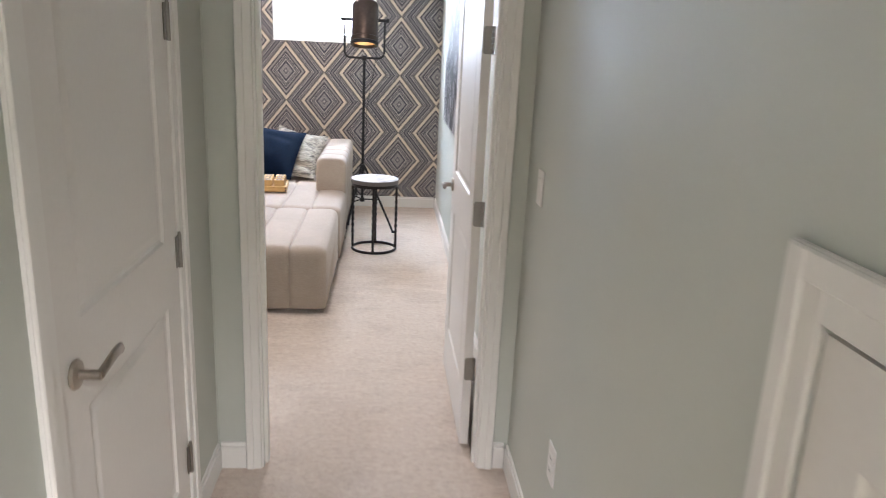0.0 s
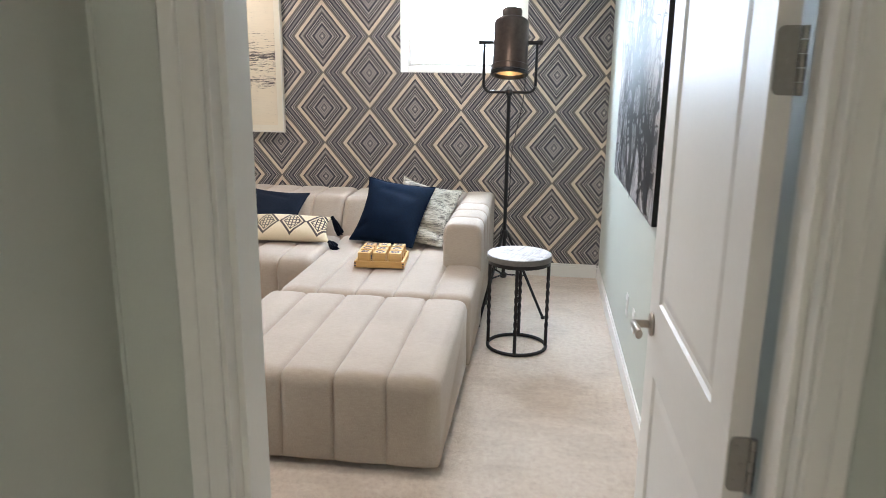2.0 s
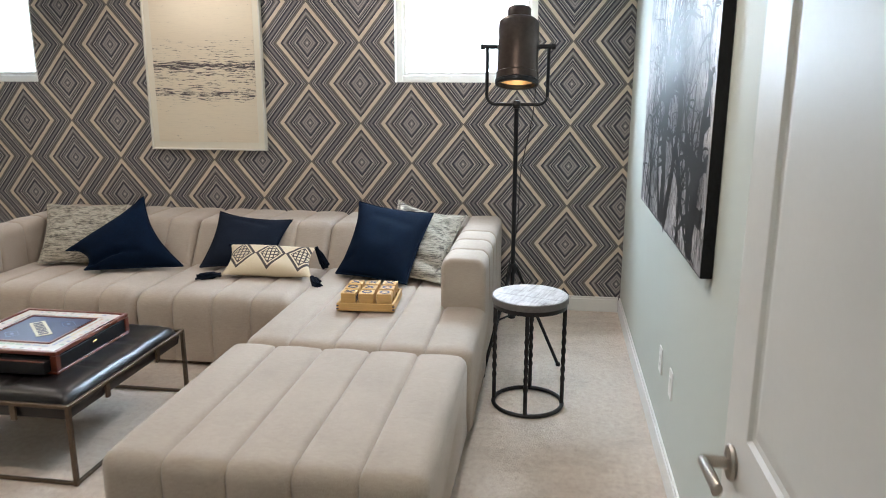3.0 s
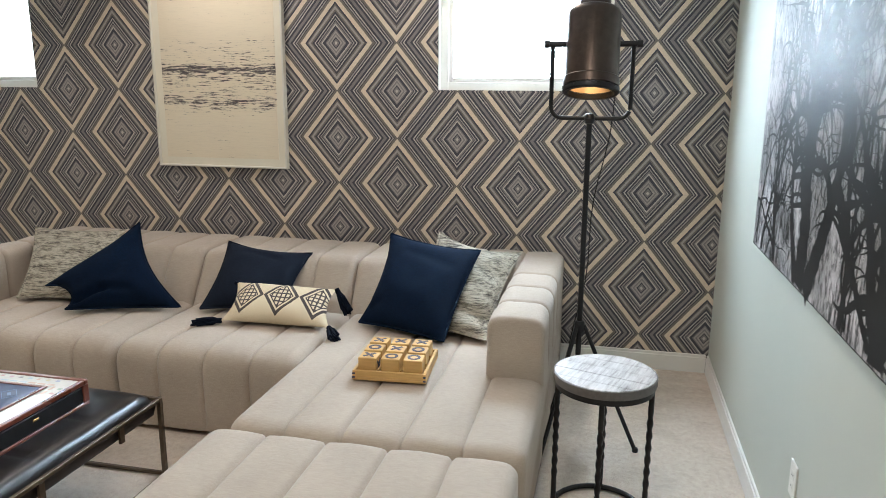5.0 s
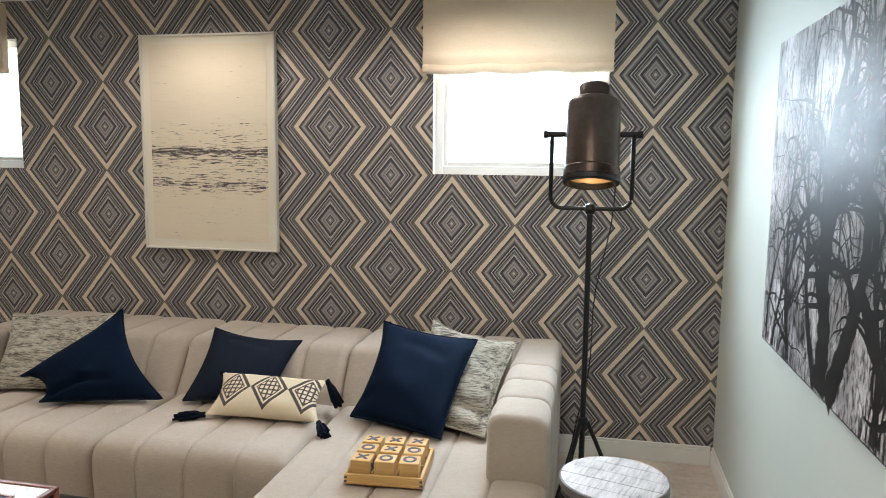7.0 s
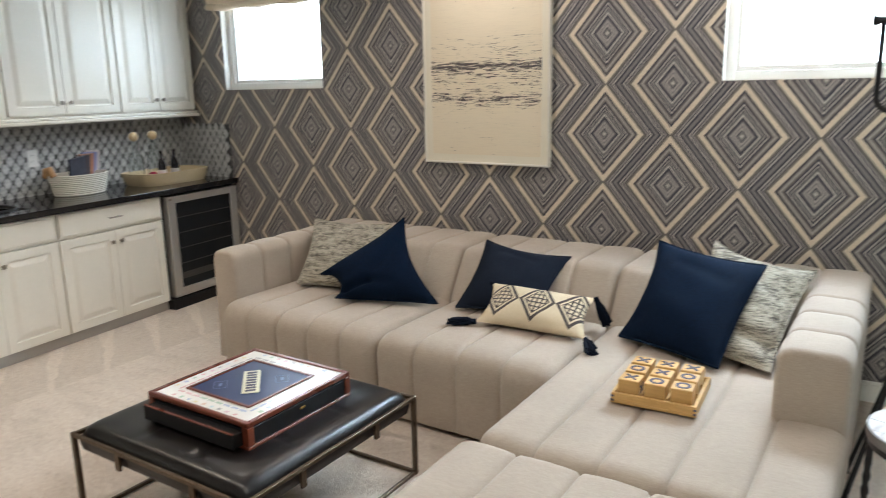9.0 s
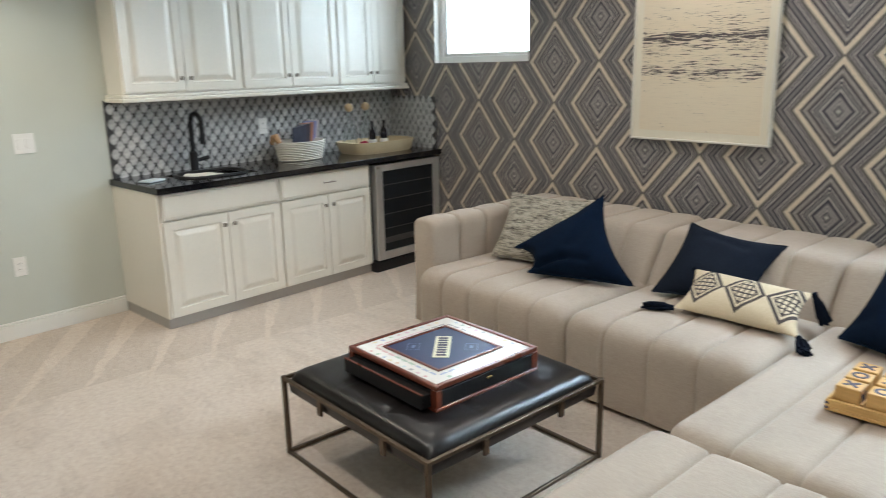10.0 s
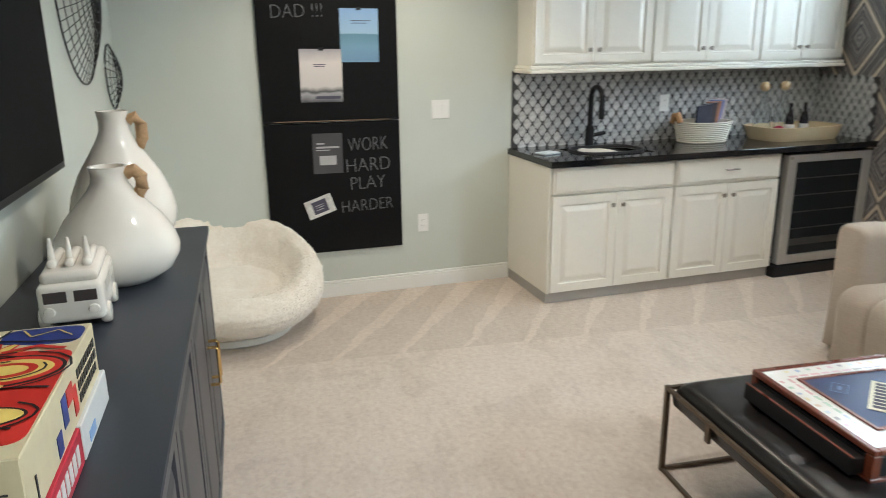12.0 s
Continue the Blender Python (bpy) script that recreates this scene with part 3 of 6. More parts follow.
SEAT_Z = 0.445
ott = thing("ottoman", pose(0, 0, 0), "oatmeal linen ottoman with stitched channels", "ottoman")
ott_y0, ott_y1 = 4.838, 5.940
part("cushion", channel_run(outline([(ott_y0, 0.03), (ott_y0, SEAT_Z - 0.015), (ott_y1, SEAT_Z - 0.005), (ott_y1, 0.03)], (0.01, 0.075, 0.06, 0.01)), -1.258, -0.114, 5, round_end=0.055), M_SOFA, ott, "", True, 60)
for x, y in ((-1.15, 4.97), (-0.2, 4.97), (-1.15, 5.86), (-0.2, 5.86)):
    part("foot", turn(lathe(((0.02, 0), (0.022, 0.035)), 12), pose(x, y, 0)), M_BLACK, ott, "short black foot")

sofa = thing("sectional_sofa", pose(0, 0, 0), "low oatmeal linen sectional sofa with stitched channels", "sofa")
CH0, CH1 = 5.955, 7.66
part("chaise_seat", channel_run(outline([(CH0, 0.03), (CH0, SEAT_Z - 0.01), (CH1, SEAT_Z), (CH1, 0.03)], (0.01, 0.085, 0.03, 0.01)), -1.222, -0.100, 5, round_end=0.05), M_SOFA, sofa, "", True, 60)
for x0, x1 in ((-3.325, -2.192), (-2.188, -1.224)):
    part("seat", channel_run(outline([(6.60, 0.03), (6.585, SEAT_Z), (7.60, SEAT_Z - 0.01), (7.60, 0.03)], (0.01, 0.13, 0.03, 0.01)), x0, x1, 5 if x1 < -2 else 4, round_end=0.065), M_SOFA, sofa, "", True, 60)
BACK = outline([(7.285, 0.38), (7.50, 0.715), (7.975, 0.715), (7.975, 0.03), (7.40, 0.03)], (0.01, 0.09, 0.05, 0.01, 0.01))
for x0, x1, n in ((-3.51, -2.202, 6), (-2.198, -1.242, 4), (-1.238, -0.105, 5)):
    part("backrest", channel_run(BACK, x0, x1, n, round_end=0.045), M_SOFA, sofa, "", True, 60)
ARM_R = outline([(-0.352, 0.395), (-0.352, 0.715), (-0.100, 0.715), (-0.100, 0.395)], (0.01, 0.075, 0.075, 0.01))
part("armrest", channel_run(ARM_R, 6.625, 7.668, 4, axis="y"), M_SOFA, sofa, "", True, 60)
ARM_L = outline([(-3.518, 0.03), (-3.518, 0.715), (-3.318, 0.715), (-3.318, 0.03)], (0.01, 0.075, 0.075, 0.01))
part("armrest", channel_run(ARM_L, 6.735, 7.668, 4, axis="y"), M_SOFA, sofa, "", True, 60)
for x, y in ((-3.43, 6.84), (-2.19, 6.75), (-1.15, 6.05), (-0.18, 6.05), (-3.45, 7.88), (-0.2, 7.6)):
    part("foot", turn(lathe(((0.02, 0), (0.022, 0.035)), 12), pose(x, y, 0)), M_BLACK, sofa, "short black foot")

# ---- pillows ----
def pillow(name, corners, thick, material, label, pipe=None, pinch=(0.055, 0.055, 0.055, 0.055), dents=(), group="sofa pillows"):
    """A stuffed pillow between four corner points (bottom left, bottom right, top right, top left);
    pinch draws in the bottom, right, top and left edge, dents are creases (u0, v0, u1, v1, depth, width)."""
    c = [Vector(p) for p in corners]
    base = (c[0] + c[1]) / 2
    th = thing(name, pose(*base), label, "pillow", group)
    c = [p - base for p in c]
    nrm = (c[1] - c[0]).cross(c[3] - c[0]).normalized()
    n = 30
    bm = bmesh.new()
    sides = []
    for s in (1, -1):
        g = []
        for j in range(n + 1):
            row = []
            for i in range(n + 1):
                u, v = i / n, j / n
                a, b = 2 * u - 1, 2 * v - 1
                # edges drawn in a little between the corners
                ua = u + pinch[3 if a < 0 else 1] * math.copysign(1, -a) * abs(a) ** 3 * (1 - b * b)
                va = v + pinch[0 if b < 0 else 2] * math.copysign(1, -b) * abs(b) ** 3 * (1 - a * a)
                p = (1 - va) * ((1 - ua) * c[0] + ua * c[1]) + va * ((1 - ua) * c[3] + ua * c[2])
                h = (max(0, 1 - abs(a) ** 2.6) * max(0, 1 - abs(b) ** 2.6)) ** 0.62
                h = h * thick / 2 + 0.008 * h * noise.noise((u * 4 + base.x * 3, v * 4, s * 2.0))
                for u0, v0, u1, v1, deep, wide in dents if s > 0 else ():
                    q0, q1, w = Vector((u0, v0)), Vector((u1, v1)), Vector((u, v))
                    f = min(1.0, max(0.0, (w - q0).dot(q1 - q0) / (q1 - q0).length_squared))
                    h -= deep * math.exp(-((w - q0.lerp(q1, f)).length / wide) ** 2) * min(1.0, h / 0.02)
                q = p + nrm * s * h
                if s == -1 and (i in (0, n) or j in (0, n)):
                    row.append(sides[0][j][i])
                else:
                    row.append(bm.verts.new(q))
            g.append(row)
        sides.append(g)
        for j in range(n):
            for i in range(n):
                q = (g[j][i], g[j][i + 1], g[j + 1][i + 1], g[j + 1][i])
                bm.faces.new(q if s > 0 else q[::-1])
    rim = [sides[0][0][i].co.copy() for i in range(n + 1)] + [sides[0][j][n].co.copy() for j in range(1, n + 1)] + [sides[0][n][i].co.copy() for i in range(n - 1, -1, -1)] + [sides[0][j][0].co.copy() for j in range(n - 1, -1, -1)]
    part("cover", bm, material, th, "", True, 80)
    if pipe:
        part("piping", tube(bmesh.new(), rim, 0.0055, 8), pipe, th, "stitched piping", True)
    return th, c


def ikat_material():
    n = Nodes("grey_woven_print")
    c = n.coord()
    a, b = n.noise(c, 20, 5, 0.75, (0.35, 1, 2.2)), n.noise(c, 75, 4, 0.65, (0.3, 1, 2.4))
    f = n.math("ADD", n.math("MULTIPLY", a, 0.5), n.math("MULTIPLY", b, 0.5))
    col = n.ramp(f, ((0.38, (0.045, 0.040, 0.033)), (0.45, (0.17, 0.152, 0.12)), (0.52, (0.33, 0.30, 0.24)), (0.60, (0.43, 0.395, 0.32)), (0.68, (0.17, 0.152, 0.12))))
    n.bump(f, 0.7, 0.008)
    return n.done(col, 0.9)


M_IKAT = ikat_material()
pillow("pillow", ((-0.85, 7.12, 0.47), (-0.41, 6.99, 0.47), (-0.325, 7.60, 0.775), (-0.79, 7.62, 0.868)), 0.14, M_IKAT, "grey and cream woven print pillow on the sofa", M_IKAT, (0.03, 0.05, 0.085, 0.05), ((0.1, 0.28, 1.0, 0.16, 0.030, 0.07), (0.3, 0.75, 1.0, 0.62, 0.020, 0.08)))
pillow("pillow", ((-3.16, 7.08, 0.465), (-2.62, 7.16, 0.465), (-2.80, 7.60, 0.782), (-3.33, 7.46, 0.80)), 0.14, M_IKAT, "grey and cream woven print pillow by the armrest", M_IKAT, (0.02, 0.05, 0.05, 0.05), ((0.0, 0.7, 0.5, 0.85, 0.015, 0.07),))
pillow("pillow", ((-1.10, 7.12, 0.468), (-0.605, 6.93, 0.470), (-0.515, 7.40, 0.822), (-1.035, 7.49, 0.872)), 0.17, M_NAVY, "navy blue velvet square pillow leaning on the sofa", M_NAVY, (0.02, 0.03, 0.045, 0.085), ((0.35, 0.8, 0.8, 0.72, 0.010, 0.06), (0.0, 0.12, 0.2, 0.2, 0.012, 0.05)))
pillow("pillow", ((-2.725, 6.94, 0.470), (-2.14, 7.13, 0.470), (-2.500, 7.33, 0.893), (-2.885, 7.00, 0.575)), 0.17, M_NAVY, "navy blue velvet pillow stood on its corner", M_NAVY, (0.01, 0.10, 0.045, 0.14), ((0.10, 0.16, 0.42, 0.30, 0.035, 0.055), (0.55, 0.45, 0.85, 0.75, 0.012, 0.06), (0.42, 0.30, 0.62, 0.22, 0.015, 0.05)))
pillow("pillow", ((-2.03, 7.14, 0.465), (-1.56, 7.20, 0.475), (-1.525, 7.53, 0.722), (-2.045, 7.52, 0.768)), 0.13, M_SLATE, "slate blue cotton pillow against the backrest", M_SLATE, (0.03, 0.05, 0.075, 0.05), ((0.3, 0.85, 0.7, 0.75, 0.010, 0.06),))


def lumbar_material():
    """Cream cotton with a row of three dark, gridded diamonds."""
    n = Nodes("cream_diamond_embroidery")
    x, y, z = n.split(n.coord())
    along = n.math("ADD", n.math("MULTIPLY", x, 0.995), n.math("MULTIPLY", y, 0.05))
    up = n.math("ADD", n.math("MULTIPLY", z, 0.6), n.math("MULTIPLY", y, 0.8))
    dx = n.math("PINGPONG", n.math("ADD", along, 2.0), 0.100)
    dz = n.math("ABSOLUTE", n.math("SUBTRACT", up, 0.162))
    d = n.math("ADD", n.math("DIVIDE", dx, 0.100), n.math("DIVIDE", dz, 0.128))
    inside = n.math("MULTIPLY", n.math("LESS_THAN", n.math("ABSOLUTE", along), 0.300), n.math("LESS_THAN", d, 1.0))
    band = n.math("MULTIPLY", n.math("GREATER_THAN", d, 0.80), inside)
    band2 = n.math("MULTIPLY", n.math("MULTIPLY", n.math("GREATER_THAN", d, 0.60), n.math("LESS_THAN", d, 0.68)), inside)
    gx = n.math("LESS_THAN", n.math("PINGPONG", n.math("ADD", along, 1.0), 0.0125), 0.0040)
    gz = n.math("LESS_THAN", n.math("PINGPONG", n.math("ADD", up, 1.0), 0.014), 0.0045)
    grid = n.math("MULTIPLY", n.math("MAXIMUM", gx, gz), n.math("MULTIPLY", n.math("LESS_THAN", d, 0.60), inside))
    mark = n.math("MAXIMUM", n.math("MAXIMUM", band, band2), grid)
    yarn = n.noise(n.coord(), 300, 3)
    cream = n.ramp(yarn, ((0.3, (0.52, 0.43, 0.29)), (0.7, (0.70, 0.60, 0.43))))
    ink = n.ramp(yarn, ((0.3, (0.03, 0.024, 0.024)), (0.7, (0.10, 0.08, 0.075))))
    n.bump(n.math("ADD", n.math("MULTIPLY", mark, 0.7), n.math("MULTIPLY", yarn, 0.4)), 0.5, 0.004)
    return n.done(n.mix(mark, cream, ink), 0.9)


lum, lc = pillow("lumbar_pillow", ((-1.805, 6.965, 0.470), (-1.212, 6.985, 0.470), (-1.262, 7.23, 0.604), (-1.850, 7.24, 0.604)), 0.12, lumbar_material(), "cream lumbar pillow with embroidered diamonds and tassels")


def tassel(at, way, long=1.25):
    """A knotted head and a thick brush of yarn that droops on to the seat."""
    bm = bmesh.new()
    rng = random.Random(int(at.x * 1000) + 5)
    way = way.normalized()
    tube(bm, [at - way * 0.004, at + way * 0.010, at + way * 0.026], 0.014, 10)
    for k in range(60):
        off = Vector((rng.uniform(-1, 1), rng.uniform(-1, 1), rng.uniform(-0.8, 0.9))).normalized() * rng.uniform(0.3, 1.0) * 0.026
        p0, p1 = at + way * 0.016 + off * 0.3, at + way * 0.050 + off * 0.85
        p2 = at + way * rng.uniform(0.078, 0.108) * long + off * 1.25 + Vector((0, 0, -0.010))
        for p in (p1, p2):
            p.z = max(p.z, 0.448 - lum.location.z)
        tube(bm, [p0, p1, p2], 0.0052, 5)
    part("tassel", bm, M_NAVYYARN, lum, "navy yarn tassel", True)


M_NAVYYARN = fabric_material("navy_yarn", (0.006, 0.010, 0.022), (0.002, 0.004, 0.009), 0.0, 0.1)
for p, w in ((lc[0], (-1, -0.25, -0.05)), (lc[1], (0.55, -0.8, -0.05)), (lc[2], (0.45, 0.05, -0.9)), (lc[3], (-0.40, 0.0, -0.9))):
    tassel(p, Vector(w))


# ---- noughts and crosses game ----
M_BEECH = plain("honey_beech", (0.56, 0.34, 0.115), 0.45, vary=0.14, grain=18, stretch=(1, 8, 8), bump=0.06)
M_INK = plain("slate_ink", (0.060, 0.055, 0.085), 0.6, vary=0.2, bump=0)
game = thing("noughts_and_crosses_game", pose(-0.742, 6.60, SEAT_Z + 0.004, 0, 0, 4), "honey wood noughts and crosses game on the sofa", "board game")
S3 = 0.158
bm = boxes((-S3, S3, -S3, S3, 0, 0.012, 0.002, 1))
part("base", bm, M_BEECH, game)
for a, b, c, d in ((-S3, S3, -S3, -S3 + 0.014), (-S3, S3, S3 - 0.014, S3), (-S3, -S3 + 0.014, -S3 + 0.0142, S3 - 0.0142), (S3 - 0.014, S3, -S3 + 0.0142, S3 - 0.0142)):
    part("side", boxes((a, b, c, d, 0.012, 0.042, 0.002, 1)), M_BEECH, game)
for sx in (-1, 1):
    for sy in (-1, 1):
        for k in (0, 1):
            part("finger_joint", boxes((sx * S3 - 0.012 if sx > 0 else -S3, sx * S3 if sx > 0 else -S3 + 0.012, sy * S3 - 0.0012, sy * S3 + 0.0012, 0.008 + k * 0.017, 0.016 + k * 0.017)), M_INK, game, "dark finger joint")
for k in (-1, 1):
    part("divider", boxes((-S3 + 0.014, S3 - 0.014, k * 0.0485 - 0.003, k * 0.0485 + 0.003, 0.012, 0.050, 0.001, 1)), M_BEECH, game)
    part("divider", boxes((k * 0.0485 - 0.003, k * 0.0485 + 0.003, -S3 + 0.014, S3 - 0.014, 0.012, 0.048, 0.001, 1)), M_BEECH, game)


def mark_mesh(kind):
    bm = bmesh.new()
    if kind == "x":
        for a in (45, -45):
            b2 = boxes((-0.030, 0.030, -0.006, 0.006, 0, 0.0012))
            turn(b2, pose(0, 0, 0, 0, 0, a))
            me = bpy.data.meshes.new("tmp")
            b2.to_mesh(me)
            b2.free()
            bm.from_mesh(me)
            bpy.data.meshes.remove(me)
    else:
        n = 28
        r0, r1 = 0.016, 0.028
        vs = [[bm.verts.new((r * math.cos(2 * math.pi * i / n), r * math.sin(2 * math.pi * i / n), z)) for i in range(n)] for r, z in ((r0, 0), (r0, 0.0012), (r1, 0.0012), (r1, 0))]
        for a, b in zip(vs, vs[1:]):
            for i in range(n):
                bm.faces.new((a[i], a[(i + 1) % n], b[(i + 1) % n], b[i]))
    return bm


block_src = part("block", boxes((-0.040, 0.040, -0.040, 0.040, 0, 0.080, 0.004, 2)), M_BEECH, game)
cross_src = part("cross", mark_mesh("x"), M_INK, block_src)
ring_src = part("ring", mark_mesh("o"), M_INK, block_src)
FACES = ("xoo", "oxo", "xxx")
first = True
for r in range(3):
    for q in range(3):
        m = pose((q - 1) * 0.097, (r - 1) * 0.097, 0.0125, 0, 0, (q * 37 + r * 53) % 5 - 2)
        b = block_src if first else again("block", block_src, m, game)
        b.matrix_basis = m
        src = cross_src if FACES[r][q] == "x" else ring_src
        for mm in (pose(0, 0, 0.0802),):
            again("cross" if src is cross_src else "ring", src, mm, b)
        first = False
for o in (cross_src, ring_src):
    o.matrix_basis = pose(0.0402, 0, 0.04, 90, 0, 90) if o is cross_src else pose(0, 0.0402, 0.04, -90)

# ---- side stool ----
M_WHITEWOOD = Nodes("whitewashed_wood")
_n = M_WHITEWOOD
_c = _n.coord()
_g = _n.noise(_c, 9, 6, 0.65, (1, 9, 1))
_k = _n.noise(_c, 5, 4, 0.6, (1, 2, 1))
_n.bump(_g, 0.25, 0.003)
M_WHITEWOOD = _n.done(_n.ramp(_n.math("ADD", _n.math("MULTIPLY", _g, 0.6), _n.math("MULTIPLY", _k, 0.4)), ((0.34, (0.12, 0.10, 0.10)), (0.43, (0.36, 0.33, 0.32)), (0.52, (0.52, 0.49, 0.48)), (0.66, (0.66, 0.63, 0.61)))), 0.5)
st = thing("side_stool", pose(0.152, 6.395, 0), "round whitewashed wood side stool with twisted iron legs", "side table")
top_r, top_z = 0.194, 0.600
rng = random.Random(4)
edges = [-top_r, -0.118, -0.040, 0.038, 0.116, top_r]
for a, b in zip(edges, edges[1:]):
    bm = bmesh.new()
    up, lo = [], []
    pts = []
    n = 10
    for i in range(n + 1):
        x = a + 0.0012 + (b - a - 0.0024) * i / n
        pts.append((x, math.sqrt(max(1e-6, (top_r - 0.004) ** 2 - x * x))))
    loop = pts + [(x, -y) for x, y in reversed(pts)]
    up = [bm.verts.new((x, y, top_z)) for x, y in loop]
    lo = [bm.verts.new((x, y, top_z - 0.022)) for x, y in loop]
    bm.faces.new(up), bm.faces.new(lo[::-1])
    for i in range(len(loop)):
        j = (i + 1) % len(loop)
        bm.faces.new((lo[i], lo[j], up[j], up[i]))
    ob = part("plank", bm, M_WHITEWOOD, st)
    ob.matrix_basis = pose(0, 0, rng.uniform(-0.001, 0.001), 0, 0, 72)
part("rim", lathe(((top_r - 0.004, top_z - 0.036), (top_r, top_z - 0.036), (top_r + 0.002, top_z - 0.030), (top_r + 0.002, top_z - 0.004), (top_r - 0.003, top_z - 0.003), (top_r - 0.003, top_z - 0.020), (top_r - 0.004, top_z - 0.036)), 48, False), plain("weathered_grey_band", (0.13, 0.115, 0.105), 0.55, vary=0.25, grain=70), st, "dark weathered band", True)
part("apron", lathe(((top_r - 0.03, top_z - 0.060), (top_r - 0.006, top_z - 0.060), (top_r - 0.006, top_z - 0.034), (top_r - 0.03, top_z - 0.034), (top_r - 0.03, top_z - 0.060)), 48, False), M_IRON, st, "iron ring under the top", True)
part("foot_ring", tube(bmesh.new(), [(0.180 * math.cos(a), 0.180 * math.sin(a), 0.011) for a in [2 * math.pi * i / 48 for i in range(49)]], 0.011, 10), M_IRON, st, "iron floor ring", True)
for ang in (-92, -2, 88, 178):
    bm = bmesh.new()
    x, y = 0.178 * math.cos(radians(ang)), 0.178 * math.sin(radians(ang))
    tube(bm, [(x, y, 0.012 + (top_z - 0.062) * i / 60) for i in range(61)], 0.0105, 12)
    for v in bm.verts:
        f = min(1.0, max(0.0, (v.co.z - 0.10) / 0.05), ) * min(1.0, max(0.0, (0.47 - v.co.z) / 0.05))
        a = math.atan2(v.co.y - y, v.co.x - x) + v.co.z * 62
        k = 1 + 0.22 * f * math.cos(2 * a)
        v.co.x, v.co.y = x + (v.co.x - x) * k, y + (v.co.y - y) * k
    part("leg", bm, M_IRON, st, "twisted iron leg", True, 80)

# ---- floor lamp ----
fl = thing("floor_lamp", pose(0.030, 6.95, 0), "bronze spotlight floor lamp on a black tripod, lit", "floor lamp")
part("pole", bars([[(0, 0, 0.30), (0, 0, 1.515)]], 0.0125, 16), M_BLACK, fl, "slim black pole", True)
part("collar", turn(lathe(((0.018, 0), (0.024, 0.01), (0.024, 0.05), (0.018, 0.06)), 20), pose(0, 0, 0.56)), M_BLACK, fl, "black collar", True)
part("hub", turn(lathe(((0.0, 0), (0.020, 0.0), (0.024, 0.012), (0.024, 0.03), (0.0, 0.04)), 20), pose(0, 0, 0.285)), M_BLACK, fl, "", True)
for ang in (-121, -1, 119):
    c, s = math.cos(radians(ang)), math.sin(radians(ang))
    leg = part("leg", bars([[(0.02 * c, 0.02 * s, 0.60), (0.28 * c, 0.28 * s, 0.014)]], 0.0095, 12), M_BLACK, fl, "splayed black leg", True)
    part("rubber_foot", turn(lathe(((0.013, 0), (0.015, 0.005), (0.012, 0.02)), 14), pose(0.284 * c, 0.284 * s, 0)), M_BLACK, leg, "", True)
    part("brace", bars([[(0.015 * c, 0.015 * s, 0.305), (0.155 * c, 0.155 * s, 0.305)]], 0.006, 8), M_BLACK, fl, "", True)
hw = 0.168
pts = [(-hw, 0, 1.845), (-hw, 0, 1.60)] + arc((-hw + 0.05, 0, 1.585), 0.05, 180, 270, 8) + arc((hw - 0.05, 0, 1.585), 0.05, 270, 360, 8) + [(hw, 0, 1.60), (hw, 0, 1.845)]
part("yoke", bars([pts], 0.0095, 12), M_BLACK, fl, "black steel yoke", True)
part("swivel", turn(lathe(((0, -0.026), (0.018, -0.02), (0.026, 0), (0.018, 0.02), (0, 0.026)), 20), pose(0, 0, 1.533)), M_BLACK, fl, "", True)
for s in (-1, 1):
    bm = bars([[(s * 0.108, 0, 1.845), (s * 0.195, 0, 1.845)]], 0.012, 14)
    tube(bm, [(s * 0.182, 0, 1.845), (s * 0.204, 0, 1.845)], 0.016, 14)
    part("knob", bm, M_BLACK, fl, "black tilt knob", True)
TILT = pose(0, 0, 1.845, -15) @ Matrix.Diagonal((0.93, 0.93, 1, 1))
head = part("lamp_head", turn(lathe(((0.112, -0.185), (0.126, -0.185), (0.126, -0.150), (0.121, -0.145), (0.121, 0.120), (0.116, 0.136), (0.100, 0.148), (0.070, 0.152), (0.070, 0.205), (0.064, 0.213), (0.0, 0.214)), 48, False), TILT), M_BRONZE, fl, "dark bronze cylinder head", True)
part("lens_ring", turn(lathe(((0.106, -0.212), (0.122, -0.212), (0.128, -0.206), (0.128, -0.190), (0.118, -0.186), (0.106, -0.190), (0.106, -0.212)), 48, False), TILT), M_BLACK, head, "black lens ring", True)
part("reflector", turn(lathe(((0.108, -0.186), (0.106, -0.10), (0.08, -0.02), (0.03, 0.02), (0.0, 0.022)), 40, False), TILT), plain("amber_reflector", (0.70, 0.55, 0.36), 0.30, 0.7), head, "warm inner reflector", True)
part("bulb", turn(lathe(((0, -0.11), (0.022, -0.10), (0.030, -0.075), (0.022, -0.045), (0.013, -0.02), (0.013, 0.01)), 20), TILT), glow("warm_bulb", (1.0, 0.84, 0.58), 8.0), head, "glowing warm bulb", True)
for k in range(8):
    a = 2 * math.pi * k / 8 + 0.2
    part("bolt", turn(turn(lathe(((0.006, 0), (0.006, 0.012), (0, 0.014)), 10), pose(0.124 * math.cos(a), 0.124 * math.sin(a), -0.200)), TILT), M_BLACK, head)
lamp("lamp_bulb", "POINT", pose(0.036, 6.91, 1.755), 0.5, (1.0, 0.78, 0.50), r=0.03)
cord = [(0.105, 0.02, 1.72)] + [(0.100 - 0.150 * (k / 14) + 0.012 * math.sin(k * 0.9), 0.024, 1.66 - 1.34 * k / 14) for k in range(1, 15)]
part("power_cord", bars([cord], 0.003, 6), M_BLACK, fl, "thin black cord", True)

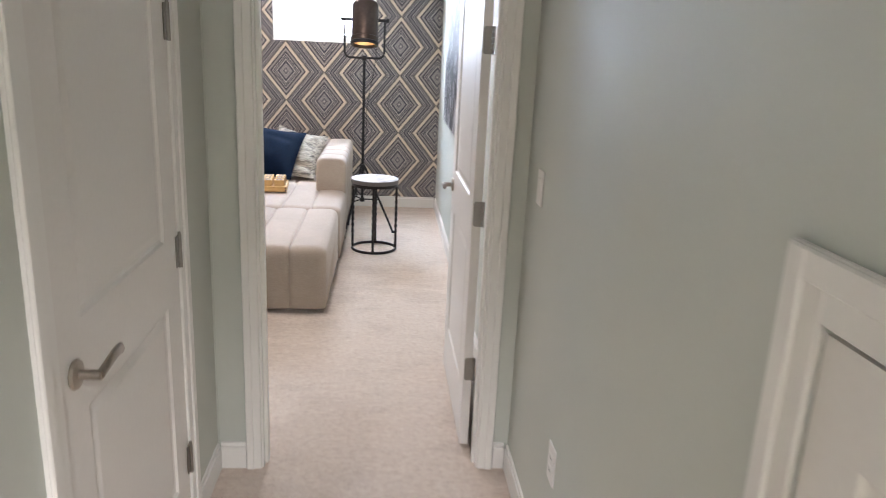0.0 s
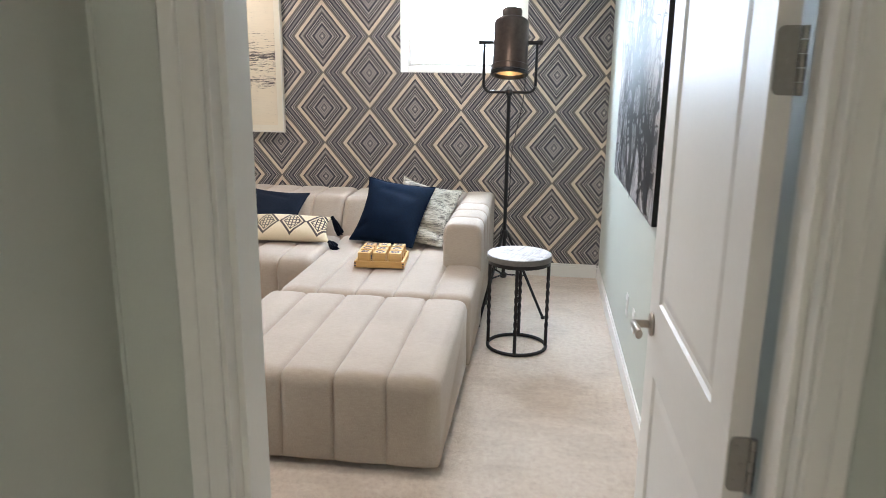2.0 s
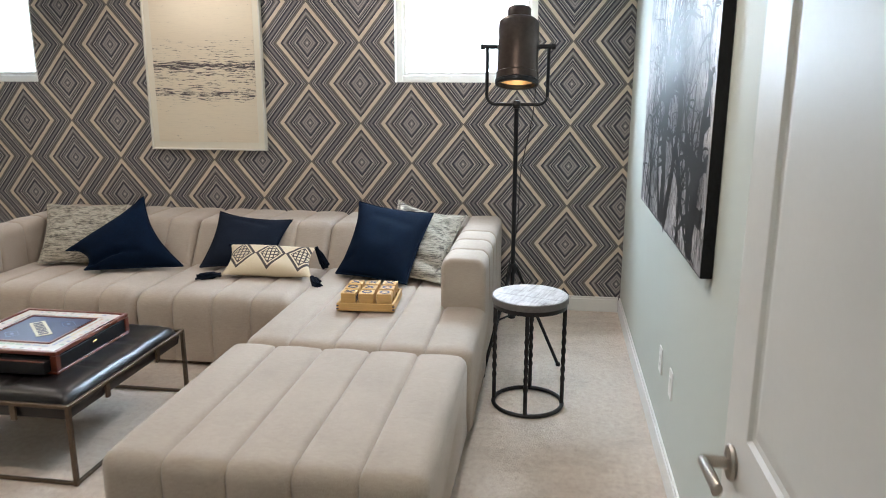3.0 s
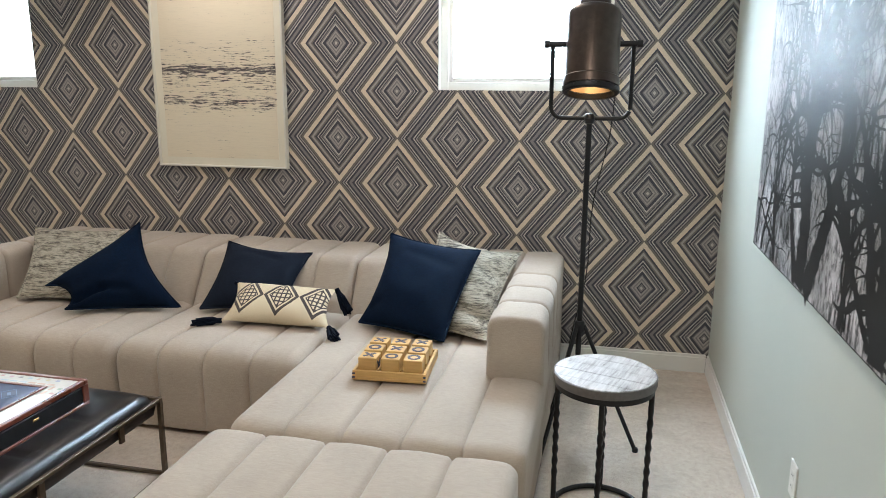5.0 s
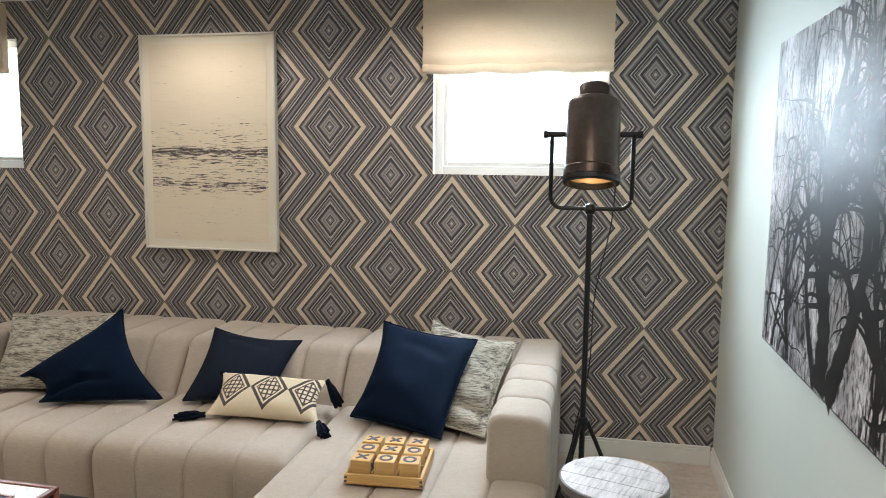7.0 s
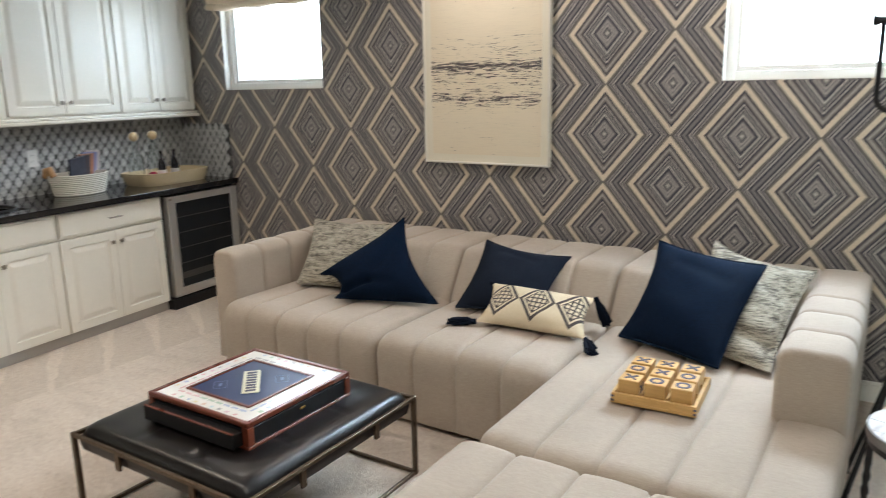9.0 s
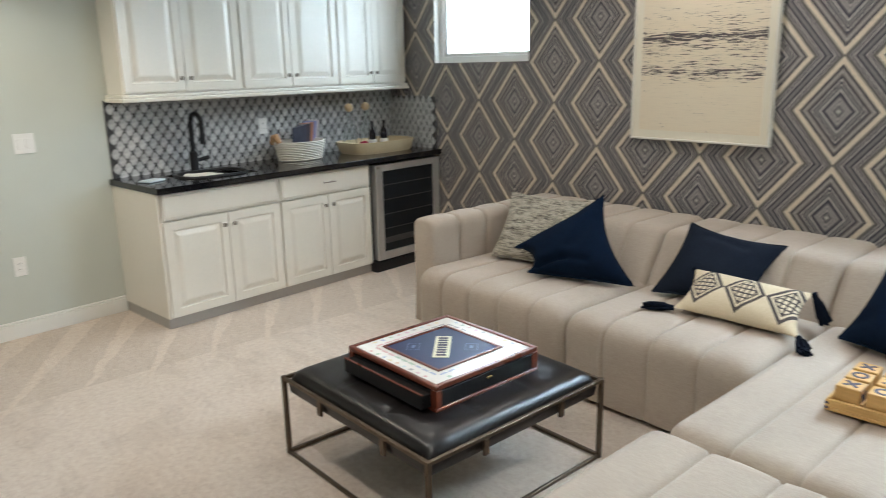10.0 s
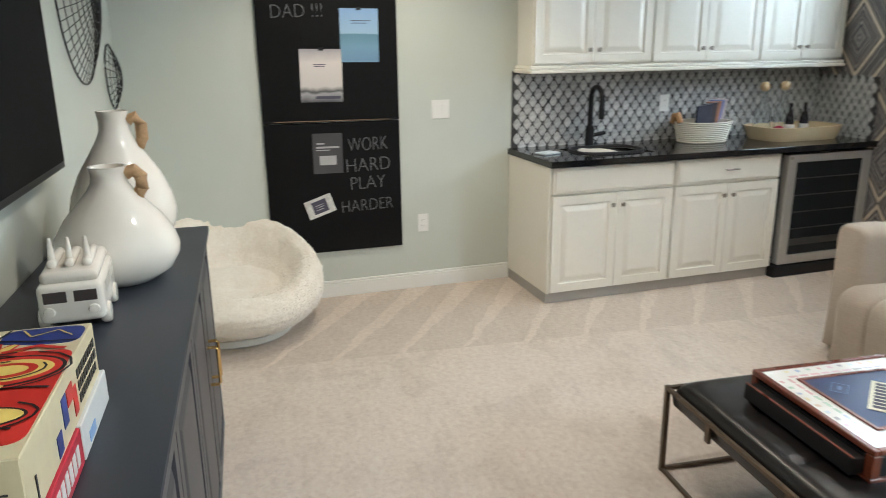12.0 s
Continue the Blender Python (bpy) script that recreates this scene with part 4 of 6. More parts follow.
# ---- pictures ----
def sketch_material():
    n = Nodes("torn_paper_seascape")
    x, y, z = n.split(n.coord())
    streak = n.noise(n.coord(), 9, 7, 0.72, (0.9, 1, 13))
    speck = n.noise(n.coord(), 34, 6, 0.75, (0.45, 1, 4))
    band = n.ramp(n.math("DIVIDE", n.math("SUBTRACT", z, 1.30), 0.75),
                  ((0.0, (0.02, 0.02, 0.02)), (0.22, (0.05, 0.05, 0.05)), (0.30, (0.26, 0.26, 0.26)), (0.36, (0.40, 0.40, 0.40)), (0.42, (0.22, 0.22, 0.22)), (0.56, (0.30, 0.30, 0.30)), (0.63, (0.56, 0.56, 0.56)), (0.68, (0.24, 0.24, 0.24)), (0.85, (0.14, 0.14, 0.14)), (0.93, (0.0, 0.0, 0.0))))
    mix = n.math("ADD", n.math("MULTIPLY", streak, 0.55), n.math("MULTIPLY", speck, 0.45))
    ink = n.math("GREATER_THAN", n.math("ADD", mix, n.math("MULTIPLY", band, 0.30)), 0.625)
    soft = n.math("MULTIPLY", n.math("SUBTRACT", n.math("ADD", mix, n.math("MULTIPLY", band, 0.28)), 0.5), 2.5, clamp=True)
    paper = n.mix(soft, (0.76, 0.66, 0.50), (0.60, 0.52, 0.41))
    n.bump(mix, 0.35, 0.004)
    return n.done(n.mix(n.math("MULTIPLY", ink, 0.92), paper, (0.045, 0.035, 0.045)), 0.75)


pic = thing("framed_picture", pose(-2.3475, YN, 1.146), "white framed textured seascape print on the wallpaper", "picture")
pw, ph = 0.4595, 1.349
bm = boxes((-pw, -pw + 0.012, -0.042, -0.002, 0, ph, 0.002, 1), (pw - 0.012, pw, -0.042, -0.002, 0, ph, 0.002, 1), (-pw + 0.012, pw - 0.012, -0.042, -0.002, 0, 0.012, 0.002, 1), (-pw + 0.012, pw - 0.012, -0.042, -0.002, ph - 0.012, ph, 0.002, 1))
part("frame", bm, plain("pale_frame", (0.70, 0.66, 0.58), 0.4, vary=0.03), pic, "slim white frame")
part("mount", boxes((-pw + 0.012, pw - 0.012, -0.026, -0.004, 0.012, ph - 0.012)), plain("cream_mount", (0.76, 0.70, 0.57), 0.8, vary=0.02), pic, "cream mount board")
ob = part("print", boxes((-pw + 0.06 - 2.3475, pw - 0.06 - 2.3475, YN - 0.0285, YN - 0.0262, 1.146 + 0.06, 1.146 + ph - 0.06)), sketch_material(), pic, "torn paper seascape")
ob.matrix_parent_inverse = pose(-2.3475, YN, 1.146).inverted()

M_FOG = Nodes("misty_grey_photo")
_n = M_FOG
_c = _n.coord()
_x, _y, _z = _n.split(_c)
_f = _n.noise(_c, 3.2, 4, 0.6)
_low = _n.math("MULTIPLY", _n.math("SUBTRACT", 1.30, _z), 1.6, clamp=True)
_twig = _n.math("SUBTRACT", _n.noise(_c, 24, 6, 0.72, (1, 2.4, 0.55)), _n.math("MULTIPLY", _low, 0.10))
_hair = _n.noise(_c, 70, 4, 0.7, (1, 2.2, 0.5))
_base = _n.ramp(_f, ((0.34, (0.24, 0.235, 0.24)), (0.48, (0.50, 0.48, 0.49)), (0.60, (0.74, 0.71, 0.72))))
_tw = _n.ramp(_twig, ((0.395, (0.03, 0.03, 0.032)), (0.435, (0.45, 0.45, 0.45)), (0.49, (1, 1, 1))))
_hr = _n.ramp(_hair, ((0.38, (0.25, 0.25, 0.25)), (0.52, (1, 1, 1))))
M_FOG = _n.done(_n.mix(0.7, _n.mix(1.0, _base, _tw, "MULTIPLY"), _hr, "MULTIPLY"), 0.40, Specular_IOR_Level=0.22)
M_BARK = plain("photo_black", (0.010, 0.010, 0.011), 0.42, vary=0.7, grain=120, stretch=(1, 3, 0.6), bump=0, Specular_IOR_Level=0.22)
can = thing("tree_canvas", pose(XE, 6.025, 1.040), "black and white photograph of bare trees on canvas", "picture")
cw, chh = 0.845, 1.150
ob = part("canvas", boxes((XE - 0.040, XE - 0.002, 6.025 - cw, 6.025 + cw, 1.040, 1.040 + chh, 0.002, 1)), M_FOG, can, "misty grey canvas")
ob.matrix_parent_inverse = pose(XE, 6.025, 1.040).inverted()


def tree_print(seed):
    """Flat branching trunks, grown at random within the canvas."""
    rng = random.Random(seed)
    bm = bmesh.new()
    layer = [0]

    def inside(u, v):
        return -cw + 0.004 < u < cw - 0.004 and 0.003 < v < chh - 0.003

    def limb(u, v, a, w, length, depth):
        steps = max(6, int(length / 0.022))
        prev = None
        layer[0] += 1
        lift = -0.0408 - 0.0000008 * layer[0]
        bend = rng.uniform(-0.16, 0.16)
        for k in range(steps + 1):
            if not inside(u - w / 2, v) or not inside(u + w / 2, v):
                break
            ww = max(0.0013, w * (1 - 0.80 * k / steps) * (1 + 0.12 * math.sin(k * 1.7 + w * 90))) / 2
            px, pz = -math.sin(a) * ww, math.cos(a) * ww
            cur = (bm.verts.new((lift, u + px, v + pz)), bm.verts.new((lift, u - px, v - pz)))
            if prev:
                bm.faces.new((prev[0], prev[1], cur[1], cur[0]))
            prev = cur
            if depth < 5 and k > 1 and layer[0] < 1500 and rng.random() < (0.26, 0.20, 0.15, 0.09, 0.04)[depth]:
                limb(u, v, a + rng.choice((-1, 1)) * rng.uniform(0.5, 1.3), ww * rng.uniform(0.9, 1.5), length * rng.uniform(0.32, 0.62), depth + 1)
            if k % 7 == 6:
                bend = rng.uniform(-0.20, 0.20)
            a += bend * (0.35 if depth == 0 else 1.0) + rng.uniform(-0.10, 0.10) - (0.11 * math.cos(a) if depth > 2 else 0)
            u += math.cos(a) * length / steps
            v += math.sin(a) * length / steps

    for u, w, lean, ln in ((0.10, 0.130, 0.10, 1.15), (0.02, 0.100, 0.72, 1.1), (0.14, 0.055, -0.42, 0.95), (0.46, 0.040, -0.16, 0.9), (0.68, 0.028, 0.18, 0.8), (-0.34, 0.045, 0.20, 1.0), (-0.62, 0.110, -0.05, 1.15), (0.78, 0.025, 0.1, 0.8)):
        limb(u, 0.01, math.pi / 2 + lean, w, ln, 0)
    for k in range(40):
        limb(rng.uniform(-0.86, 0.86), rng.uniform(0.25, 1.12), -math.pi / 2 + rng.uniform(-0.5, 0.5), rng.uniform(0.003, 0.008), rng.uniform(0.12, 0.40), 4)
    return bm


for lo_y, hi_y, lo_z, hi_z in ((-cw - 0.0012, -cw - 0.0001, 0, chh), (cw + 0.0001, cw + 0.0012, 0, chh), (-cw, cw, -0.0012, -0.0001)):
    part("wrapped_edge", boxes((-0.040, -0.002, lo_y, hi_y, lo_z, hi_z)), M_BARK, can, "black wrapped edge")
ob = part("tree_print", tree_print(11), M_BARK, can, "dark bare trunks and branches")

# ---- switches and outlets ----
def plate(m, w, h, kind, label):
    th = thing("light_switch" if kind == "switch" else "wall_outlet", m, label, "light switch" if kind == "switch" else "outlet", "wall plates")
    part("plate", boxes((-w / 2, w / 2, -0.006, 0, -h / 2, h / 2, 0.002, 2)), M_PLASTIC, th)
    n = 2 if w > 0.1 else 1
    for k in range(n):
        x = (k - (n - 1) / 2) * 0.047
        if kind == "switch":
            bm = boxes((x - 0.0165, x + 0.0165, -0.0085, -0.004, -0.033, 0.033, 0.001, 1))
            part("rocker", turn(bm, pose(0, 0, 0, 2)), M_PLASTIC, th)
        else:
            for s in (-1, 1):
                so = part("socket", boxes((x - 0.0165, x + 0.0165, -0.0075, -0.004, s * 0.020 - 0.014, s * 0.020 + 0.014, 0.0015, 1)), M_PLASTIC, th)
                part("slot", boxes((x - 0.008, x - 0.006, -0.0079, -0.007, s * 0.020 - 0.005, s * 0.020 + 0.005), (x + 0.006, x + 0.008, -0.0079, -0.007, s * 0.020 - 0.004, s * 0.020 + 0.004)), M_SLOT, so)


EASTF = lambda y, z: pose(XE, y, z, 0, 0, -90)
plate(EASTF(6.05, 0.418), 0.075, 0.12, "outlet", "white outlet low on the sage wall")
plate(EASTF(5.757, 0.425), 0.075, 0.12, "switch", "white wall plate low on the sage wall")
plate(EASTF(2.885, 1.212), 0.075, 0.12, "switch", "white rocker switch beside the doorway")
plate(EASTF(2.41, 0.46), 0.075, 0.12, "outlet", "white outlet low on the hallway wall")
plate(WALL @ pose(-0.307, 0, 1.207), 0.125, 0.125, "switch", "white double switch beside the cabinets")
plate(WALL @ pose(-0.446, 0, 0.428), 0.075, 0.125, "outlet", "white outlet under the switch")
plate(WEST @ pose(1.37, -0.130, 1.20), 0.078, 0.12, "outlet", "white outlet on the tiled backsplash")

# ---- coffee table ----
TX0, TX1, TY0, TY1, TZ = -2.640, -1.690, 5.298, 6.243, 0.365
tab = thing("coffee_table", pose((TX0 + TX1) / 2, (TY0 + TY1) / 2, 0), "square black leather coffee table with thin brass frame", "coffee table")
hx, hy, q = (TX1 - TX0) / 2, (TY1 - TY0) / 2, 0.0095
for sx in (-1, 1):
    for sy in (-1, 1):
        part("leg", boxes((sx * hx - q if sx > 0 else -hx - q, sx * hx + q if sx > 0 else -hx + q, sy * hy - q, sy * hy + q, 0, TZ, 0.0015, 1)), M_BRASSY, tab, "square brass leg")
for sy in (-1, 1):
    for z in (q, TZ - q):
        part("rail", boxes((-hx + q, hx - q, sy * hy - q * 0.8, sy * hy + q * 0.8, z - q * 0.8, z + q * 0.8, 0.0015, 1)), M_BRASSY, tab)
        part("rail", boxes((sy * hx - q * 0.8, sy * hx + q * 0.8, -hy + q, hy - q, z - q * 0.8, z + q * 0.8, 0.0015, 1)), M_BRASSY, tab)
for s in (-1, 1):
    for u in (-0.20, 0.22):
        part("bracket", boxes((u - 0.013, u + 0.013, s * (hy - 0.002) - 0.006, s * (hy - 0.002) + 0.006, TZ - 0.085, TZ - 0.02, 0.001, 1)), M_BRASSY, tab)
        part("bracket", boxes((s * (hx - 0.002) - 0.006, s * (hx - 0.002) + 0.006, u - 0.013, u + 0.013, TZ - 0.085, TZ - 0.02, 0.001, 1)), M_BRASSY, tab)
bm = bmesh.new()
n = 44
g = []
for j in range(n + 1):
    row = []
    for i in range(n + 1):
        a, b = 2 * i / n - 1, 2 * j / n - 1
        e = (1 - abs(a) ** 14) * (1 - abs(b) ** 14)
        seam = max(math.exp(-((abs(((a + 1) * 1.5) % 1 - 0.5) - 0.5) / 0.035) ** 2), math.exp(-((abs(((b + 1) * 1.5) % 1 - 0.5) - 0.5) / 0.035) ** 2))
        if max(abs(a), abs(b)) > 0.9:
            seam = 0
        z = TZ - 0.035 + 0.075 * e ** 0.35 - 0.010 * seam + 0.006 * (1 - a * a) * (1 - b * b) + 0.002 * noise.noise((a * 6, b * 6, 2))
        row.append(bm.verts.new((a * (hx - 0.012), b * (hy - 0.012), z)))
    g.append(row)
for j in range(n):
    for i in range(n):
        bm.faces.new((g[j][i], g[j][i + 1], g[j + 1][i + 1], g[j + 1][i]))
rim = [g[0][i] for i in range(n)] + [g[j][n] for j in range(n)] + [g[n][i] for i in range(n, 0, -1)] + [g[j][0] for j in range(n, 0, -1)]
low = [bm.verts.new((v.co.x * 0.985, v.co.y * 0.985, TZ - 0.075)) for v in rim]
for k in range(len(rim)):
    j = (k + 1) % len(rim)
    bm.faces.new((rim[j], rim[k], low[k], low[j]))
bm.faces.new(low)
part("leather_top", bm, M_LEATHER, tab, "tufted black leather cushion", True, 50)

# ---- boxed board game on the table ----
M_MAHOG = plain("red_mahogany", (0.13, 0.030, 0.014), 0.28, vary=0.3, grain=14, stretch=(1, 9, 9), bump=0.04)
M_BOARD = plain("glossy_board_print", (0.74, 0.72, 0.68), 0.09, vary=0.04, grain=30, bump=0)
M_NAVYBOARD = plain("navy_felt_board", (0.007, 0.018, 0.080), 0.4, vary=0.2, grain=120, bump=0.05)
M_CREAMPLATE = plain("cream_plate", (0.66, 0.62, 0.46), 0.4, bump=0)
bg = thing("board_game_box", pose(-2.144, 5.768, TZ + 0.040), "mahogany cased luxury board game on the leather table", "board game")
G = 0.278
part("drawer_case", boxes((-G + 0.006, G - 0.006, -G + 0.006, G - 0.006, 0.014, 0.078, 0.002, 1)), M_SLOT, bg, "black drawer sides")
dw = part("drawer", boxes((-G + 0.032, G - 0.032, -G - 0.036, -G + 0.004, 0.016, 0.068, 0.002, 1)), M_SLOT, bg, "black drawer pulled slightly open")
part("drawer_front", boxes((-G + 0.030, G - 0.030, -G - 0.044, -G - 0.0365, 0.015, 0.072, 0.002, 1)), M_SLOT, dw, "black drawer front")
part("drawer_lip", boxes((-G + 0.030, G - 0.030, -G - 0.0445, -G - 0.036, 0.0722, 0.0760, 0.001, 1)), M_MAHOG, dw, "mahogany lip")
part("plinth", boxes((-G, G, -G, G, 0, 0.014, 0.003, 1)), M_MAHOG, bg, "mahogany plinth")
for sx in (-1, 1):
    for sy in (-1, 1):
        part("corner_post", boxes((sx * G - 0.03 if sx > 0 else -G, G if sx > 0 else -G + 0.03, sy * G - 0.03 if sy > 0 else -G, G if sy > 0 else -G + 0.03, 0.014, 0.086, 0.002, 1)), M_MAHOG, bg, "mahogany corner post")
for a, b, c, d in ((-G, G, -G, -G + 0.020), (-G, G, G - 0.020, G), (-G, -G + 0.020, -G + 0.02, G - 0.02), (G - 0.020, G, -G + 0.02, G - 0.02)):
    part("top_frame", boxes((a, b, c, d, 0.086, 0.106, 0.003, 1)), M_MAHOG, bg, "mahogany top frame")
part("board", boxes((-G + 0.020, G - 0.020, -G + 0.020, G - 0.020, 0.086, 0.1005)), M_BOARD, bg, "glossy white printed board")
I = 0.178
for a, b, c, d in ((-I, I, -I, -I + 0.014), (-I, I, I - 0.014, I), (-I, -I + 0.014, -I + 0.014, I - 0.014), (I - 0.014, I, -I + 0.014, I - 0.014)):
    part("inner_frame", boxes((a, b, c, d, 0.1005, 0.107, 0.002, 1)), M_MAHOG, bg, "mahogany inner frame")
part("centre", boxes((-I + 0.014, I - 0.014, -I + 0.014, I - 0.014, 0.1005, 0.1025)), M_NAVYBOARD, bg, "navy blue centre panel")
name = part("nameplate", turn(boxes((-0.115, 0.115, -0.034, 0.034, 0.1028, 0.1048)), pose(0.0, 0.0, 0, 0, 0, -45)), M_CREAMPLATE, bg, "cream name plate with dark bars")
for k in range(8):
    part("bar", turn(boxes((-0.100 + k * 0.026, -0.082 + k * 0.026, -0.020, 0.020, 0.1049, 0.1054)), pose(0, 0, 0, 0, 0, -45)), M_INK, name)
for s in (-1, 1):
    x, y = s * 0.085, s * 0.085
    fr = part("card_outline", turn(boxes((-0.036, 0.036, -0.026, -0.024, 0.1028, 0.1034), (-0.036, 0.036, 0.024, 0.026, 0.1028, 0.1034), (-0.036, -0.034, -0.024, 0.024, 0.1028, 0.1034), (0.034, 0.036, -0.024, 0.024, 0.1028, 0.1034), (-0.014, 0.014, -0.006, 0.006, 0.1028, 0.1034)), pose(x, y, 0, 0, 0, -45)), plain("faded_blue_ink", (0.16, 0.20, 0.34), 0.5, bump=0), bg, "faint card outline")
INKS = [plain("print_" + nme, tuple(0.40 + 0.45 * v for v in c), 0.12, bump=0, vary=0.05) for nme, c in (("red", (0.55, 0.06, 0.05)), ("green", (0.08, 0.34, 0.10)), ("blue", (0.07, 0.20, 0.48)), ("yellow", (0.70, 0.52, 0.08)), ("orange", (0.62, 0.25, 0.05)), ("sky", (0.35, 0.55, 0.66)), ("black", (0.03, 0.03, 0.03)), ("rose", (0.60, 0.22, 0.32)))]
rng = random.Random(9)
for side in range(4):
    for k in range(9):
        u = -0.172 + k * 0.043
        m = pose(0, 0, 0, 0, 0, side * 90) @ pose(u, -0.240, 0)
        ob = part("space", boxes((-0.017, 0.017, 0.034, 0.046, 0.1008, 0.1012)), INKS[(side * 2 + k // 3) % 8], bg, "coloured board space")
        ob.matrix_basis = m
        ob = part("token_print", boxes((-0.006 - rng.random() * 0.006, 0.008, -0.004, 0.008 + rng.random() * 0.006, 0.1008, 0.1012)), INKS[(side + k) % 8], bg)
        ob.matrix_basis = m
for s, ax in ((1, 0), (-1, 90)):
    m = pose(0, 0, 0, 0, 0, ax)
    ob = part("drawer_pull", turn(boxes((-0.014, 0.014, s * (G - 0.005) - 0.005, s * (G - 0.005) + 0.003, 0.052, 0.062, 0.002, 1)), m), M_GOLD, bg, "small brass pull")

# ---- bar cabinets along the west wall ----
CAB_STEPS = ((0, 0), (0.003, 0.009), (0.012, 0.010), (0.042, 0.000), (0.050, -0.001))
CY = -0.770  # cabinet fronts, in the west wall's frame


def panel_front(x0, x1, z0, z1, y, t=0.020, rail=0.055, drawer=False):
    """A raised-panel door or a slab drawer front with an eased edge; the room side at -y."""
    bm = bmesh.new()
    w, h = x1 - x0, z1 - z0
    if drawer:
        box(bm, x0, x1, y, y + t - 0.006, z0, z1, 0.001, 1)
        box(bm, x0 + 0.012, x1 - 0.012, y - 0.006, y - 0.0002, z0 + 0.012, z1 - 0.012, 0.004, 2)
        return bm
    face_with_panels(bm, w, h, 0, -1, [(rail, w - rail, rail, h - rail)], CAB_STEPS)
    for a, b in (((0, 0), (w, 0)), ((w, 0), (w, h)), ((w, h), (0, h)), ((0, h), (0, 0))):
        bm.faces.new([bm.verts.new((q[0], yy, q[1])) for q, yy in ((a, 0), (b, 0), (b, t), (a, t))])
    bm.faces.new([bm.verts.new((q[0], t, q[1])) for q in ((0, 0), (w, 0), (w, h), (0, h))])
    bmesh.ops.remove_doubles(bm, verts=bm.verts, dist=1e-5)
    for v in bm.verts:
        v.co = Vector((v.co.x + x0, v.co.y + y, v.co.z + z0))
    return bm


def square_knob(parent, x, z, y):
    bm = boxes((x - 0.013, x + 0.013, y - 0.024, y - 0.014, z - 0.013, z + 0.013, 0.002, 1))
    tube(bm, [(x, y - 0.015, z), (x, y, z)], 0.006, 8)
    part("knob", bm, M_NICKEL, parent, "square nickel knob", True)


def bar_pull(parent, x, z, y, half=0.05):
    bm = bars([[(x - half, y - 0.026, z), (x + half, y - 0.026, z)]], 0.005, 10)
    for s in (-0.7, 0.7):
        tube(bm, [(x + s * half, y - 0.026, z), (x + s * half, y, z)], 0.0045, 8)
    part("pull", bm, M_NICKEL, parent, "nickel bar pull", True)


# the grey carries the shade of a toe recess that is built nearly flush
M_TOE = plain("shaded_grey_toe_kick", (0.42, 0.40, 0.37), 0.5, vary=0.05, bump=0.03)


def base_unit(x0, x1, split, left_end, handle):
    th = thing("base_cabinet", WEST, "antique white raised-panel base cabinet", "cabinet", "bar base cabinets")
    bm = boxes((x0, x1, CY + 0.021, -0.124, 0.072, 0.892))
    if left_end:
        box(bm, x0 - 0.012, x0 + 0.0005, CY + 0.010, -0.124, 0.072, 0.892, 0.001, 1)
    part("body", bm, M_CAB, th)
    part("toe_kick", boxes((x0 - (0.006 if left_end else 0), x1, CY + 0.034, -0.130, 0, 0.0715, 0.001, 1)), M_TOE, th, "pale grey toe kick with recess shade in its colour")
    d = part("drawer", panel_front(x0 + 0.012, x1 - 0.010, 0.722, 0.884, CY, drawer=True), M_CAB, th, "flat drawer front")
    if handle:
        bar_pull(d, split, 0.805, CY - 0.006)
    for a, b, k in ((x0 + 0.012, split - 0.002, split - 0.036), (split + 0.002, x1 - 0.010, split + 0.036)):
        dr = part("door", panel_front(a, b, 0.080, 0.708, CY), M_CAB, th, "raised panel door")
        square_knob(dr, k, 0.630, CY)


base_unit(0.160, 1.046, 0.628, True, False)
base_unit(1.047, 1.902, 1.478, False, True)
top = thing("countertop", WEST, "polished black granite countertop over the bar cabinets", "countertop")
TOP = 0.934
SX0, SX1, SY0, SY1 = 0.44, 0.96, -0.66, -0.30
bm = bmesh.new()
for a, b, c, d in ((0.140, SX0, -0.805, -0.123), (SX1, 2.70, -0.805, -0.123), (SX0, SX1, -0.805, SY0), (SX0, SX1, SY1, -0.123)):
    box(bm, a, b, c, d, 0.894, TOP)
part("slab", bm, M_GRANITE, top)
part("front_edge", boxes((0.139, 2.702, -0.809, -0.8052, 0.8945, TOP - 0.0005, 0.0015, 1)), M_GRANITE, top, "eased front edge")
snk = thing("sink", WEST, "black undermount bar sink set in the counter", "sink")
bm = bmesh.new()
box(bm, SX0 - 0.01, SX1 + 0.01, SY0 - 0.01, SY0 + 0.004, 0.76, 0.8935), box(bm, SX0 - 0.01, SX1 + 0.01, SY1 - 0.004, SY1 + 0.01, 0.76, 0.8935)
box(bm, SX0 - 0.01, SX0 + 0.004, SY0, SY1, 0.76, 0.8935), box(bm, SX1 - 0.004, SX1 + 0.01, SY0, SY1, 0.76, 0.8935), box(bm, SX0, SX1, SY0, SY1, 0.75, 0.762)
part("bowl", bm, M_BLACK, snk, "black bowl")
rim = [(0.70 + 0.235 * math.copysign(abs(math.cos(a)) ** 0.6, math.cos(a)), -0.48 + 0.165 * math.copysign(abs(math.sin(a)) ** 0.6, math.sin(a)), TOP + 0.003) for a in [2 * math.pi * k / 40 for k in range(41)]]
part("rim", tube(bmesh.new(), rim, 0.012, 8), M_BLACK, snk, "raised black rim", True)
tray = solid("dish_in_sink", turn(lathe(((0, 0), (0.13, 0), (0.17, 0.02), (0.175, 0.024), (0.13, 0.008), (0, 0.008)), 32, False), pose(0, 0, 0)), M_CERAMIC, "white dish lying in the black sink", "dish", m=WEST @ pose(0.68, -0.48, 0.890, 6, 4, 0), smooth=True)
